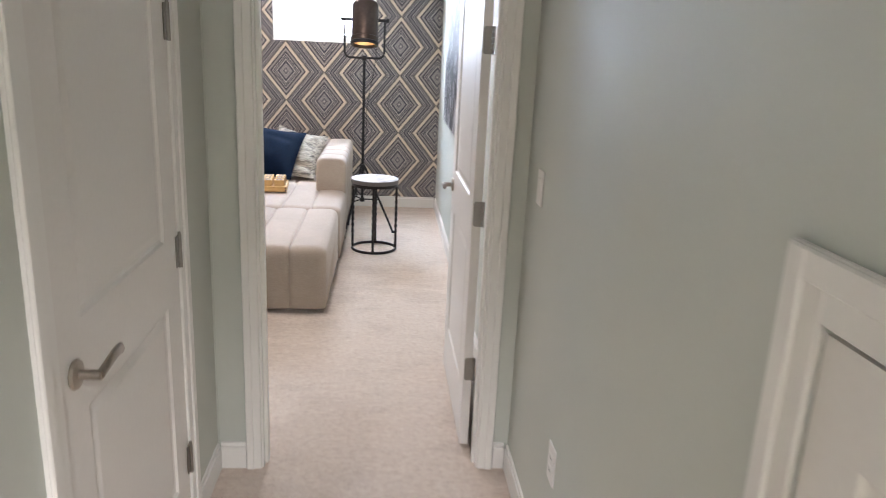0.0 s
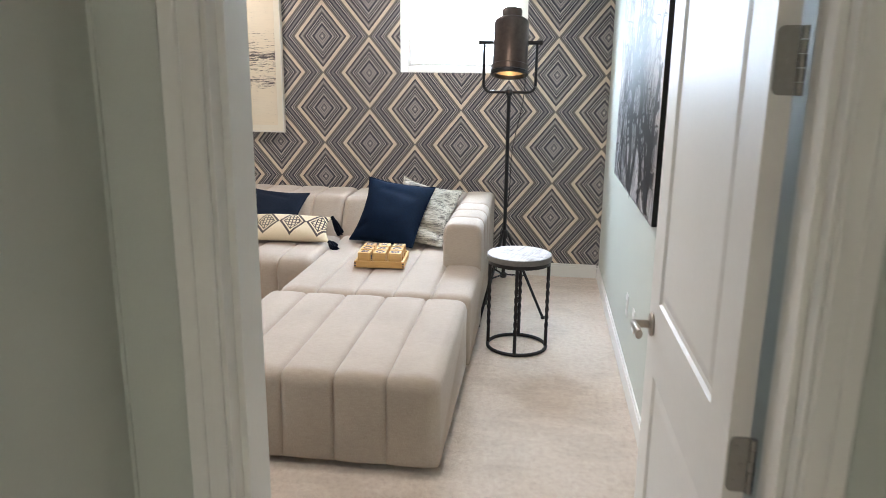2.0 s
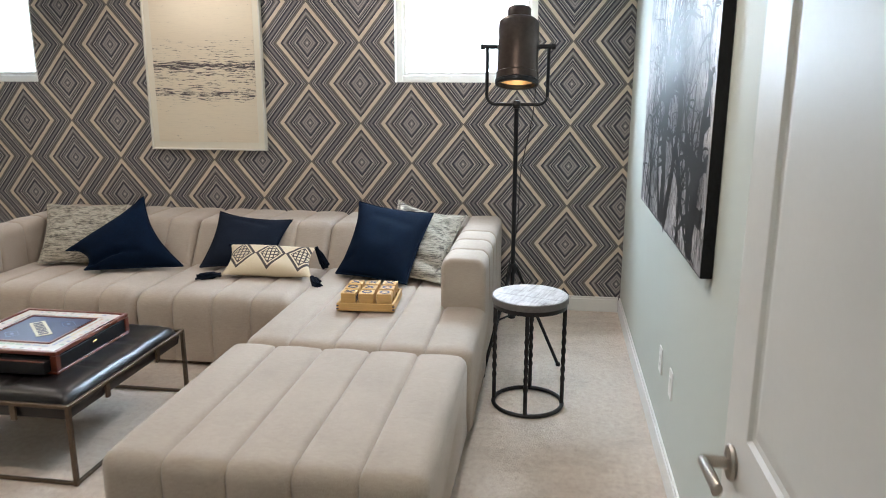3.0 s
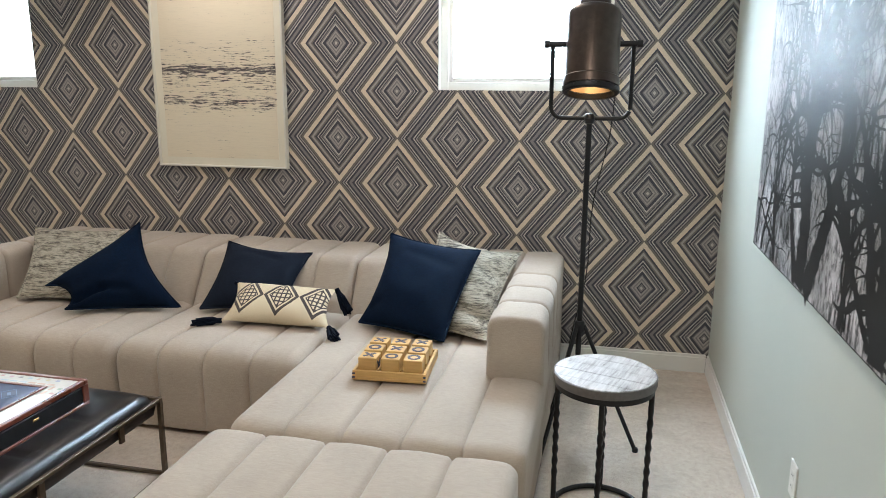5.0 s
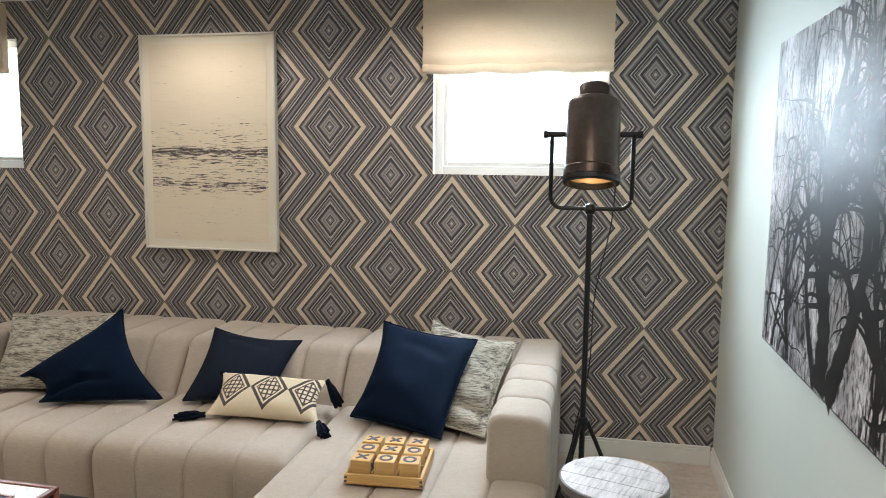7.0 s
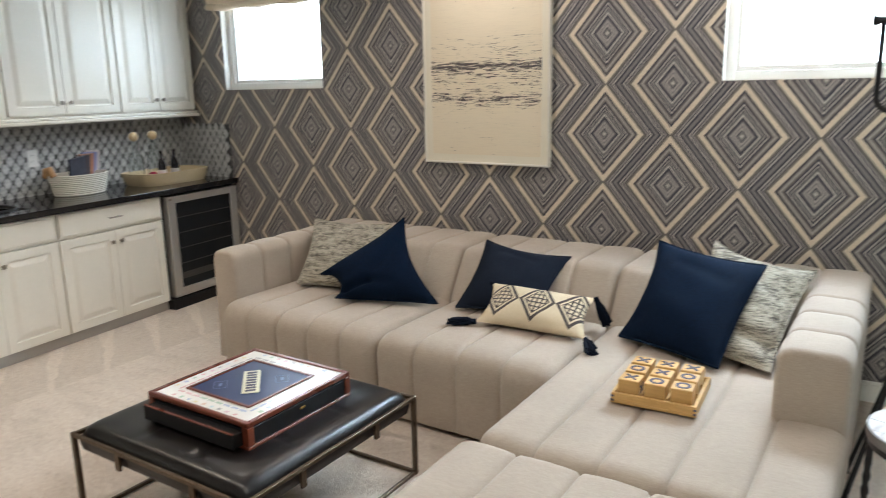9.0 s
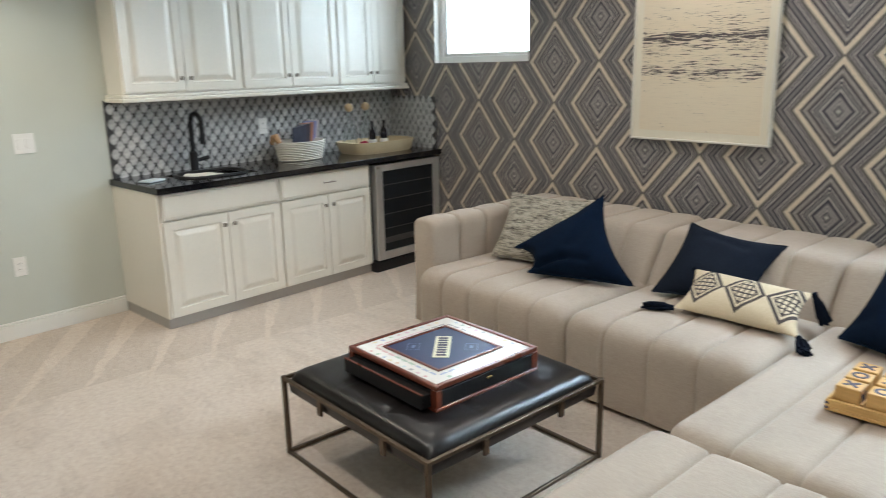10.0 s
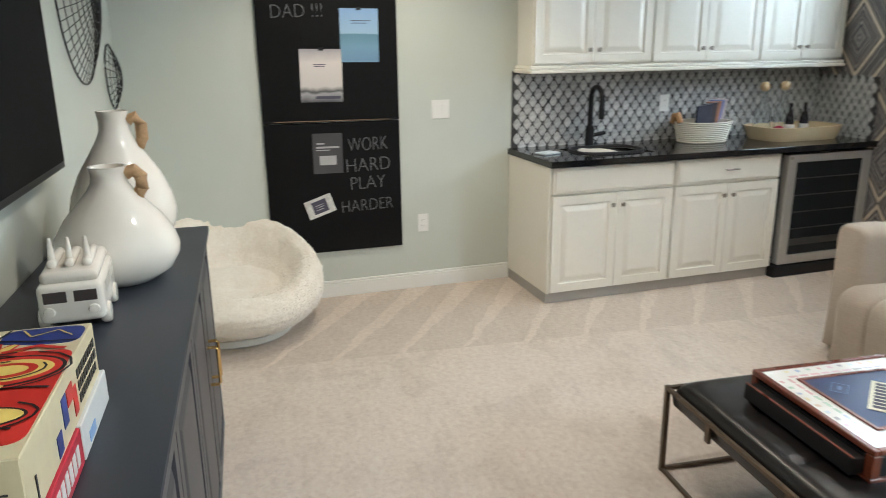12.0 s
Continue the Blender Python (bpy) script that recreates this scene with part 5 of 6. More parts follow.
fct = thing("faucet", WEST @ pose(0.715, -0.225, TOP), "matte black gooseneck bar faucet", "faucet")
part("base", lathe(((0, 0), (0.032, 0), (0.032, 0.010), (0.031, 0.016), (0.031, 0.13), (0.020, 0.142), (0, 0.12)), 24), M_BLACK, fct, "", True)
neck = [(0, 0, 0.11), (0, 0, 0.33)] + arc((0, -0.075, 0.33), 0.075, 0, 180, 14, "yz")[1:] + [(0, -0.15, 0.27)]
part("neck", bars([neck], 0.0185, 14), M_BLACK, fct, "arched neck", True)
part("spray_head", bars([[(0, -0.15, 0.275), (0, -0.15, 0.20)]], 0.020, 14), M_BLACK, fct, "", True)
part("lever", bars([[(0.015, 0, 0.07), (0.05, 0, 0.075), (0.115, -0.01, 0.088)]], 0.014, 10), M_BLACK, fct, "side lever", True)

# backsplash: dark grout with lantern tiles of pale marble
bs = thing("backsplash", pose(0, 0, 0), "grey and white marble lantern tile backsplash", "backsplash", kind="structure")
M_GROUT = plain("charcoal_grout", (0.045, 0.045, 0.048), 0.7, vary=0.2, grain=90)
M_TILE = Nodes("pale_marble_tile")
_n = M_TILE
_r = _n.t.nodes.new("ShaderNodeObjectInfo").outputs["Random"]
_v = _n.noise(_n.coord("Object"), 30, 5, 0.65)
_col = _n.mix(_n.math("MULTIPLY", _r, 0.9), _n.ramp(_v, ((0.35, (0.42, 0.42, 0.42)), (0.6, (0.64, 0.635, 0.62)))), _n.ramp(_v, ((0.35, (0.26, 0.26, 0.265)), (0.6, (0.46, 0.455, 0.45)))))
M_TILE = _n.done(_col, 0.22)
part("grout_bed", turn(boxes((0.165, 2.76, -0.128, -0.1205, TOP, 1.452)), WEST), M_GROUT, bs, "charcoal grout")
part("grout_bed", boxes((-5.40, -4.792, YN - 0.008, YN - 0.0005, TOP, 1.372)), M_GROUT, bs, "charcoal grout")
TW, TH = 0.077, 0.100


def lantern_tile():
    bm = bmesh.new()
    loop = []
    for k in range(16):
        a = 2 * math.pi * k / 16
        c, s = math.cos(a), math.sin(a)
        r = 0.985 - 0.075 * math.cos(4 * a)
        k2 = 1 / (abs(c) + abs(s)) * r
        loop.append((c * k2 * TW * 0.445, s * k2 * TH * 0.445))
    up = [bm.verts.new((x * 0.94, -0.0045, z * 0.94)) for x, z in loop]
    mid = [bm.verts.new((x, -0.0030, z)) for x, z in loop]
    lo = [bm.verts.new((x, 0.0, z)) for x, z in loop]
    bm.faces.new(up)
    for a, b in ((lo, mid), (mid, up)):
        for i in range(16):
            bm.faces.new((a[i], a[(i + 1) % 16], b[(i + 1) % 16], b[i]))
    return bm


TILES = []
for u0, u1, frame_m, zz in ((0.165, 2.76, WEST @ pose(0, -0.12, 0), 1.452), (-5.405, -4.755, pose(0, YN, 0), 1.430)):
    for row in range(12):
        z = TOP + (row + 0.2) * TH / 2
        if z > zz - (TH * 0.40 if u0 < 0 else 0.0):
            continue
        k = 0
        x = u0 + TW * (0.5 if row % 2 else (0.0 if u0 < 0 else 1.0))
        while x < u1 + TW * (-0.48 if u0 < 0 else 0.1):
            TILES.append(frame_m @ pose(x, -0.0085, z))
            x += TW

# upper cabinets
UY, UZ0, UZ1 = -0.380, 1.500, 2.56


def upper_unit(x0, x1, split, left_end):
    th = thing("wall_cabinet", WEST, "antique white raised-panel wall cabinet", "cabinet", "bar wall cabinets")
    bm = boxes((x0, x1, UY + 0.021, -0.124, UZ0 - 0.012, UZ1))
    part("body", bm, M_CAB, th)
    for a, b, k in ((x0 + 0.010, split - 0.002, split - 0.034), (split + 0.002, x1 - 0.010, split + 0.034)):
        dr = part("door", panel_front(a, b, UZ0 + 0.004, UZ1 - 0.01, UY), M_CAB, th, "raised panel door")
        square_knob(dr, k, UZ0 + 0.085, UY)


upper_unit(0.200, 1.078, 0.634, True)
upper_unit(1.079, 1.965, 1.507, False)
upper_unit(1.966, 2.715, 2.332, False)
bm = boxes((0.180, 2.730, UY - 0.006, -0.124, 1.466, UZ0 - 0.0125, 0.006, 2), (0.172, 2.735, UY - 0.018, -0.124, 1.440, 1.4655, 0.008, 2))
ob = structure("trim", bm, M_CAB, "white light rail under the wall cabinets", "trim")
ob.matrix_world = WEST

# wine fridge
fr = thing("wine_fridge", WEST, "stainless wine fridge with a dark glass door", "fridge")
part("cabinet", boxes((1.915, 2.690, CY + 0.05, -0.13, 0.082, 0.891, 0.003, 1)), M_BLACK, fr, "black case")
part("toe_kick", boxes((1.905, 2.690, CY - 0.035, -0.14, 0, 0.080, 0.002, 1)), M_BLACK, fr, "black base")
F0, F1, FZ0, FZ1 = 1.945, 2.680, 0.088, 0.872
fd = part("door", boxes((F0, F0 + 0.075, CY - 0.02, CY + 0.045, FZ0, FZ1, 0.003, 1), (F1 - 0.075, F1, CY - 0.02, CY + 0.045, FZ0, FZ1, 0.003, 1), (F0 + 0.075, F1 - 0.075, CY - 0.02, CY + 0.045, FZ0, FZ0 + 0.065, 0.003, 1), (F0 + 0.075, F1 - 0.075, CY - 0.02, CY + 0.045, FZ1 - 0.055, FZ1, 0.003, 1)), M_STEEL, fr, "brushed steel door frame")
part("glass", boxes((F0 + 0.074, F1 - 0.074, CY - 0.006, CY + 0.0, FZ0 + 0.064, FZ1 - 0.054)), M_DARKGLASS, fd, "dark tinted glass")
for k in range(5):
    z = FZ0 + 0.13 + k * 0.12
    part("shelf", boxes((F0 + 0.08, F1 - 0.08, CY - 0.0085, CY - 0.0065, z, z + (0.05 if k == 0 else 0.008))), plain("shelf_edge", (0.05, 0.048, 0.045), 0.4, bump=0), fd, "wooden shelf edge")
part("hinge_cap", boxes((F0 + 0.01, F0 + 0.035, CY - 0.024, CY - 0.02, FZ1 - 0.03, FZ1 - 0.015, 0.001, 1)), M_NICKEL, fd)

# things on the counter
M_ROPE = plain("white_cotton_rope", (0.74, 0.71, 0.64), 0.9, vary=0.06, grain=220, bump=0.3)
bk = thing("rope_basket", WEST @ pose(1.56, -0.34, TOP), "white coiled rope basket on the counter", "basket")
prof = []
for k in range(11):
    z = 0.008 + k * 0.0135
    r = 0.185 + 0.035 * (k / 10)
    prof += [(r - 0.001, z - 0.0065), (r + 0.006, z), (r - 0.001, z + 0.0065)]
prof = [(0.0, 0.002)] + prof + [(0.205, 0.148), (0.170, 0.02), (0.0, 0.012)]
bm = lathe(prof, 40, False)
for v in bm.verts:
    v.co.y *= 0.72
part("body", bm, M_ROPE, bk, "coiled rope sides", True, 30)
for s in (-1,):
    bm = bars([[(s * 0.215, 0.05, 0.14), (s * 0.222, 0.03, 0.19), (s * 0.222, -0.01, 0.20), (s * 0.215, -0.035, 0.145)]], 0.022, 12)
    part("handle", bm, plain("tan_leather", (0.46, 0.27, 0.13), 0.6), bk, "tan leather handle", True)
rng = random.Random(3)
for k, (x, c) in enumerate(((-0.02, (0.05, 0.055, 0.08)), (0.03, (0.06, 0.05, 0.06)), (0.075, (0.35, 0.16, 0.10)), (0.115, (0.20, 0.22, 0.42)), (0.150, (0.50, 0.44, 0.45)))):
    b = thing("magazine", WEST @ pose(1.56 + x, -0.36 + 0.030 * k, TOP + 0.022, 8, -5 + 3 * k, 10), "glossy magazine standing in the rope basket", "magazine", "magazines")
    part("cover", boxes((-0.075, 0.075, -0.006, 0.006, 0, 0.245 + 0.008 * k, 0.001, 1)), plain("magazine_print", c, 0.3, vary=0.5, grain=18, bump=0), b)
M_SEAGRASS = plain("pale_wicker", (0.60, 0.49, 0.31), 0.75, vary=0.15, grain=90, stretch=(1, 1, 5), bump=0.35)
ty = thing("wicker_tray", WEST @ pose(2.29, -0.42, TOP), "long oval pale wicker tray on the counter", "tray")
pts = [(0.33 * math.copysign(abs(math.cos(a)) ** 0.55, math.cos(a)), 0.20 * math.copysign(abs(math.sin(a)) ** 0.55, math.sin(a))) for a in [2 * math.pi * k / 48 for k in range(48)]]
bm = bmesh.new()
rings = [[bm.verts.new((x * f, y * f, z)) for x, y in pts] for f, z in ((0.93, 0.0), (0.98, 0.03), (1.03, 0.088), (1.04, 0.096), (1.01, 0.098), (0.96, 0.035), (0.90, 0.012))]
for a, b in zip(rings, rings[1:]):
    for i in range(48):
        bm.faces.new((a[i], a[(i + 1) % 48], b[(i + 1) % 48], b[i]))
bm.faces.new(rings[0]), bm.faces.new(rings[-1])
part("body", bm, M_SEAGRASS, ty, "", True, 50)
M_THINGLASS = Nodes("thin_glass").done((0.96, 0.98, 0.98), 0.02, Transmission_Weight=1.0, IOR=1.2)
for x, y in ((2.06, -0.36), (2.26, -0.34)):
    d = thing("glass_decanter", WEST @ pose(x, y, TOP + 0.013), "clear glass decanter with a wooden ball stopper", "decanter", "decanters")
    part("bottle", lathe(((0, 0), (0.055, 0), (0.058, 0.01), (0.058, 0.17), (0.05, 0.21), (0.024, 0.25), (0.022, 0.32), (0.026, 0.325), (0.023, 0.325), (0.019, 0.255), (0.046, 0.205), (0.054, 0.17), (0.054, 0.012), (0, 0.008)), 28, False), M_THINGLASS, d, "clear glass body", True).visible_shadow = False
    part("stopper", turn(lathe(((0, -0.036), (0.018, -0.032), (0.032, -0.016), (0.036, 0), (0.032, 0.016), (0.018, 0.032), (0, 0.036)), 24), pose(0, 0, 0.362)), plain("pale_wood_ball", (0.62, 0.46, 0.27), 0.5), d, "pale wooden ball", True)
for x, y in ((2.21, -0.47), (2.35, -0.46)):
    b = thing("wine_bottle", WEST @ pose(x, y, TOP + 0.013), "small dark wine bottle with a white label", "bottle", "bottles")
    part("glass", lathe(((0, 0), (0.028, 0), (0.032, 0.006), (0.032, 0.13), (0.025, 0.160), (0.012, 0.185), (0.012, 0.245), (0, 0.247)), 24), plain("dark_bottle_glass", (0.014, 0.012, 0.016), 0.08, bump=0), b, "", True)
    part("label", lathe(((0.0326, 0.035), (0.0326, 0.095)), 24, False), M_PLASTIC, b, "white paper label", True)
cl = lathe(((0, 0), (0.06, 0.005), (0.075, 0.03), (0.05, 0.06), (0.02, 0.085), (0, 0.09)), 20)
for v in cl.verts:
    v.co += Vector((noise.noise(v.co * 18), noise.noise(v.co * 18 + Vector((5, 0, 0))), 0)) * 0.02
solid("red_napkin", cl, plain("crimson_cloth", (0.30, 0.02, 0.05), 0.85, vary=0.2, grain=90, bump=0.3), "crumpled crimson cloth in the wicker tray", "napkin", m=WEST @ pose(2.12, -0.47, TOP + 0.013), smooth=True)
solid("paper_towel", turn(boxes((-0.07, 0.07, -0.05, 0.05, 0, 0.012, 0.003, 1)), pose(0, 0, 0)), plain("blue_grey_cloth", (0.50, 0.56, 0.60), 0.8, vary=0.2, grain=60), "folded pale cloth beside the sink", "cloth", m=WEST @ pose(0.27, -0.48, TOP + 0.0005, 0, 0, 20))

# ---- blackboard ----
cb = thing("blackboard", WALL @ pose(-1.045, 0, 0), "tall black chalkboard with chalk writing and clipped papers", "blackboard")
BW = 0.443
part("lower_panel", boxes((-BW, BW, -0.022, -0.002, 0.285, 1.150, 0.003, 1)), M_CHALK, cb, "lower chalkboard panel")
part("upper_panel", boxes((-BW, BW, -0.022, -0.002, 1.154, 2.420, 0.003, 1)), M_CHALK, cb, "upper chalkboard panel")
part("rod", bars([[(-0.375, -0.030, 1.166), (0.385, -0.030, 1.158)]], 0.004, 8), M_BRASSY, cb, "thin brass rail", True)
M_CHALKLINE = Nodes("chalk_line")
_n = M_CHALKLINE
M_CHALKLINE = _n.done(_n.ramp(_n.noise(_n.coord(), 160, 4, 0.7), ((0.38, (0.03, 0.03, 0.032)), (0.68, (0.26, 0.26, 0.26)))), 0.9)


def letters(text, size, m, parent, material, name="lettering", bold=0.0, fit=None, label="chalk lettering"):
    cu = bpy.data.curves.new(name, "FONT")
    cu.body, cu.size, cu.extrude, cu.offset, cu.resolution_u = text, size, 0.0004, bold, 3
    cu.align_x = "CENTER"
    cu.materials.append(material)
    ob = new(name, cu)
    bpy.context.view_layer.update()
    w = max(0.001, ob.dimensions.x)
    ob.parent = parent
    ob.matrix_basis = m @ Matrix.Diagonal(((fit / w) if fit else 1, 1, 1, 1))
    return tagged(ob, label)


for text, x, z, w, h in (("WORK", 0.225, 0.958, 0.265, 0.095), ("HARD", 0.222, 0.822, 0.295, 0.095), ("PLAY", 0.215, 0.702, 0.235, 0.092), ("HARDER", 0.205, 0.553, 0.350, 0.085), ("DAD !!!", -0.19, 1.800, 0.315, 0.085)):
    letters(text, h * 1.38, pose(x, -0.0226, z, 90, 0, 0) @ pose(0, 0, 0, 0, 0, 1.5), cb, M_CHALKLINE, fit=w, bold=-0.0022)


for k in range(9):
    bm = turn(boxes((-0.004, 0.004, -0.0004, 0.0004, -0.045, 0.045)), pose(-0.345 + k * 0.043, -0.0227, 1.985, 0, (14, -12, 4, 18, -6)[k % 5], 0))
    part("chalk_bar", bm, M_CHALKLINE, cb, "faint chalk stroke")


def paper(x, z, w, h, material, label, tilt=0.0, bars_on=(), thick=0.0012, ink=None):
    th = thing("pinned_paper", WALL @ pose(-1.045 + x, -0.0235, z, 0, tilt, 0), label, "paper", "papers on the blackboard")
    part("sheet", boxes((-w / 2, w / 2, -thick, 0, -h / 2, h / 2)), material, th)
    for bx, bz, bw, bh in bars_on:
        part("text_bar", boxes((bx - bw / 2, bx + bw / 2, -thick - 0.0012, -thick, bz - bh / 2, bz + bh / 2)), ink or M_INK, th)
    return th


def banded(name, stops, grain):
    n = Nodes(name)
    x, y, z = n.split(n.coord())
    f = n.math("ADD", n.math("ADD", z, 0.165), n.math("MULTIPLY", n.math("SUBTRACT", n.noise(n.coord(), 12, 5, 0.6), 0.5), grain))
    return n.done(n.ramp(n.math("DIVIDE", f, 0.33), stops), 0.35)


seap = banded("pale_sea_photo", ((0.0, (0.16, 0.27, 0.40)), (0.30, (0.17, 0.30, 0.42)), (0.52, (0.12, 0.24, 0.32)), (0.54, (0.32, 0.46, 0.60)), (1.0, (0.24, 0.38, 0.62))), 0.02)
clp = thing("bulldog_clip", WALL @ pose(-1.045 + 0.195, -0.026, 1.853), "small black clip on the blackboard", "clip", "clips")
part("jaw", boxes((-0.016, 0.016, -0.008, 0.002, -0.010, 0.010, 0.002, 1)), M_BLACK, clp)
copy_thing(clp, WALL @ pose(-1.045 - 0.055, -0.026, 1.610))
paper(0.195, 1.690, 0.248, 0.328, seap, "pale blue sea photograph clipped to the blackboard", 0.6, ((0.01, 0.09, 0.13, 0.004), (0.0, 0.075, 0.10, 0.004)))
fogp = banded("pale_cloud_photo", ((0.0, (0.06, 0.06, 0.065)), (0.16, (0.35, 0.34, 0.35)), (0.20, (0.07, 0.07, 0.07)), (0.30, (0.60, 0.55, 0.52)), (0.75, (0.66, 0.60, 0.57)), (1.0, (0.36, 0.34, 0.36))), 0.05)
paper(-0.060, 1.446, 0.268, 0.328, fogp, "pale cloud photograph clipped to the blackboard", 0.8, ((-0.01, 0.07, 0.08, 0.004), (-0.01, 0.058, 0.07, 0.004), (0.04, -0.135, 0.16, 0.018)))
M_GREYP = plain("grey_card", (0.055, 0.053, 0.056), 0.6, vary=0.1)
M_PALEINK = plain("pale_ink", (0.40, 0.39, 0.39), 0.7, bump=0)
paper(-0.045, 0.952, 0.195, 0.262, M_GREYP, "dark grey printed card on the blackboard", 0.5, ((-0.045, 0.065, 0.05, 0.010), (0.0, 0.040, 0.15, 0.012), (-0.03, 0.022, 0.09, 0.006), (0.0, -0.045, 0.11, 0.06)), ink=M_PALEINK)
ph = paper(-0.115, 0.603, 0.185, 0.125, plain("white_photo_card", (0.62, 0.61, 0.58), 0.4, vary=0.4, grain=40, bump=0), "small white bordered photo card tilted on the blackboard", -18, ((0.0, 0.0, 0.10, 0.085),))
part("text_bar", boxes((-0.03, 0.03, -0.0036, -0.0025, 0.010, 0.014), (-0.025, 0.025, -0.0036, -0.0025, -0.004, 0.0), (-0.03, 0.02, -0.0036, -0.0025, -0.02, -0.016)), M_PALEINK, ph)

# ---- papasan chair ----
def fur_material():
    n = Nodes("ivory_faux_fur")
    c = n.coord()
    a, b = n.noise(c, 55, 6, 0.7), n.noise(c, 11, 4, 0.6)
    f = n.math("ADD", n.math("MULTIPLY", a, 0.6), n.math("MULTIPLY", b, 0.4))
    n.bump(f, 0.75, 0.022)
    return n.done(n.ramp(f, ((0.32, (0.80, 0.71, 0.59)), (0.62, (0.92, 0.86, 0.76)))), 0.95, Sheen_Weight=0.5)


chair = thing("papasan_chair", pose(-4.60, 3.60, 0, 0, 0, 20), "round ivory faux fur lounge chair", "chair")
prof = ((0.0, 0.045), (0.30, 0.05), (0.42, 0.11), (0.485, 0.20), (0.515, 0.31), (0.515, 0.40), (0.490, 0.465), (0.450, 0.49), (0.405, 0.475), (0.365, 0.41), (0.330, 0.345), (0.28, 0.305), (0.20, 0.295), (0.0, 0.290))
fine = []
for (r0, z0), (r1, z1) in zip(prof, prof[1:]):
    for k in range(4):
        fine.append((r0 + (r1 - r0) * k / 4, z0 + (z1 - z0) * k / 4))
fine.append(prof[-1])
bm = lathe(fine, 128)
bm.normal_update()
for v in bm.verts:
    r = math.hypot(v.co.x, v.co.y)
    hgt = min(1.0, max(0.0, (v.co.z - 0.06) / 0.42))
    tilt_z = -v.co.x * 0.38 * hgt ** 1.2 * (r / 0.5) ** 0.6
    v.co.z += tilt_z + 0.02 * hgt * max(0, -v.co.x / 0.5)
    v.co.z *= 0.93
    v.co += v.normal * (0.007 * noise.noise(v.co * 9) + 0.007 * noise.noise(v.co * 34) + 0.006 * noise.noise(v.co * 70))
bm.normal_update()
rng = random.Random(21)
tips, tufts = [], []
for f in bm.faces:
    mid = f.calc_center_median()
    if mid.z < 0.10:
        continue
    for k in range(max(1, int(f.calc_area() * 3500))):
        a, b, c = (rng.choice(f.verts).co for _ in range(3))
        p = (a + b + c + mid) / 4
        way = (f.normal + Vector((rng.uniform(-0.6, 0.6), rng.uniform(-0.6, 0.6), rng.uniform(-0.7, 0.3)))).normalized()
        u = way.orthogonal().normalized() * 0.0032
        v = way.cross(u)
        i = len(tips)
        tips += [p - way * 0.004 + u, p - way * 0.004 - u * 0.5 + v * 0.87, p - way * 0.004 - u * 0.5 - v * 0.87, p + way * rng.uniform(0.006, 0.012)]
        tufts += [(i, i + 1, i + 3), (i + 1, i + 2, i + 3), (i + 2, i, i + 3)]
fur = bpy.data.meshes.new("fur")
fur.from_pydata(tips, [], tufts)
M_FUR = fur_material()
fur.materials.append(M_FUR)
fur_ob = new("fur", fur)
fur_ob.parent = chair
tagged(fur_ob, "soft ivory pile", kind="stuff")
part("fur_cushion", bm, M_FUR, chair, "ivory faux fur shell", True, 80)
bm = turn(lathe(((0, -0.04), (0.18, -0.035), (0.26, -0.010), (0.27, 0.010), (0.22, 0.028), (0.10, 0.034), (0.03, 0.020), (0.0, 0.012)), 48), pose(0.02, 0, 0.262, 0, 12, 0))
for v in bm.verts:
    v.co.z += 0.012 * noise.noise(v.co * 14)
part("seat_cushion", bm, M_FUR, chair, "", True, 80)
part("base", lathe(((0, 0), (0.31, 0), (0.325, 0.012), (0.325, 0.045), (0.30, 0.056), (0, 0.056)), 48), M_ROPE, chair, "round white base", True)

# ---- console, television and decor on the slanted wall ----
con = thing("console_cabinet", SOUTH @ pose(0, 0, 0), "midnight blue console cabinet with brass pulls", "console")
CX0, CX1, CD, CZ = 0.86, 2.855, -0.505, 0.950
part("top", boxes((CX0 - 0.012, CX1 + 0.012, CD - 0.014, -0.006, CZ - 0.024, CZ, 0.003, 1)), M_NAVYCAB, con)
part("body", boxes((CX0, CX1, CD + 0.022, -0.008, 0.08, CZ - 0.0245, 0.002, 1)), M_NAVYCAB, con)
part("plinth", boxes((CX0 + 0.03, CX1 - 0.03, CD + 0.05, -0.03, 0, 0.0795)), M_NAVYCAB, con)
wd = (CX1 - CX0) / 4
for k in range(4):
    a = CX0 + k * wd
    d = part("door", panel_front(a + 0.004, a + wd - 0.004, 0.095, CZ - 0.035, CD, rail=0.05), M_NAVYCAB, con, "blue panelled door")
    hx = a + wd - 0.03 if k == 2 else a + 0.03
    pull = bars([[(hx, CD - 0.002, 0.655), (hx, CD - 0.030, 0.655), (hx, CD - 0.034, 0.65), (hx, CD - 0.034, 0.525), (hx, CD - 0.030, 0.52), (hx, CD - 0.002, 0.52)]], 0.0055, 10)
    part("pull", pull, M_GOLD, d, "polished brass pull", True)

tv = thing("television", SOUTH @ pose(0, 0, 0), "wall-mounted flat black television", "television")
part("case", boxes((1.25, 2.74, -0.070, -0.030, 1.225, 2.075, 0.006, 2)), M_BLACK, tv, "black bezel")
part("screen", boxes((1.260, 2.730, -0.0715, -0.0698, 1.25, 2.065)), plain("black_screen", (0.004, 0.004, 0.005), 0.60, vary=0.05, bump=0, Specular_IOR_Level=0.08), tv, "glossy black screen")
part("mount", boxes((1.7, 2.15, -0.030, 0.0, 1.55, 1.85)), M_BLACK, tv)


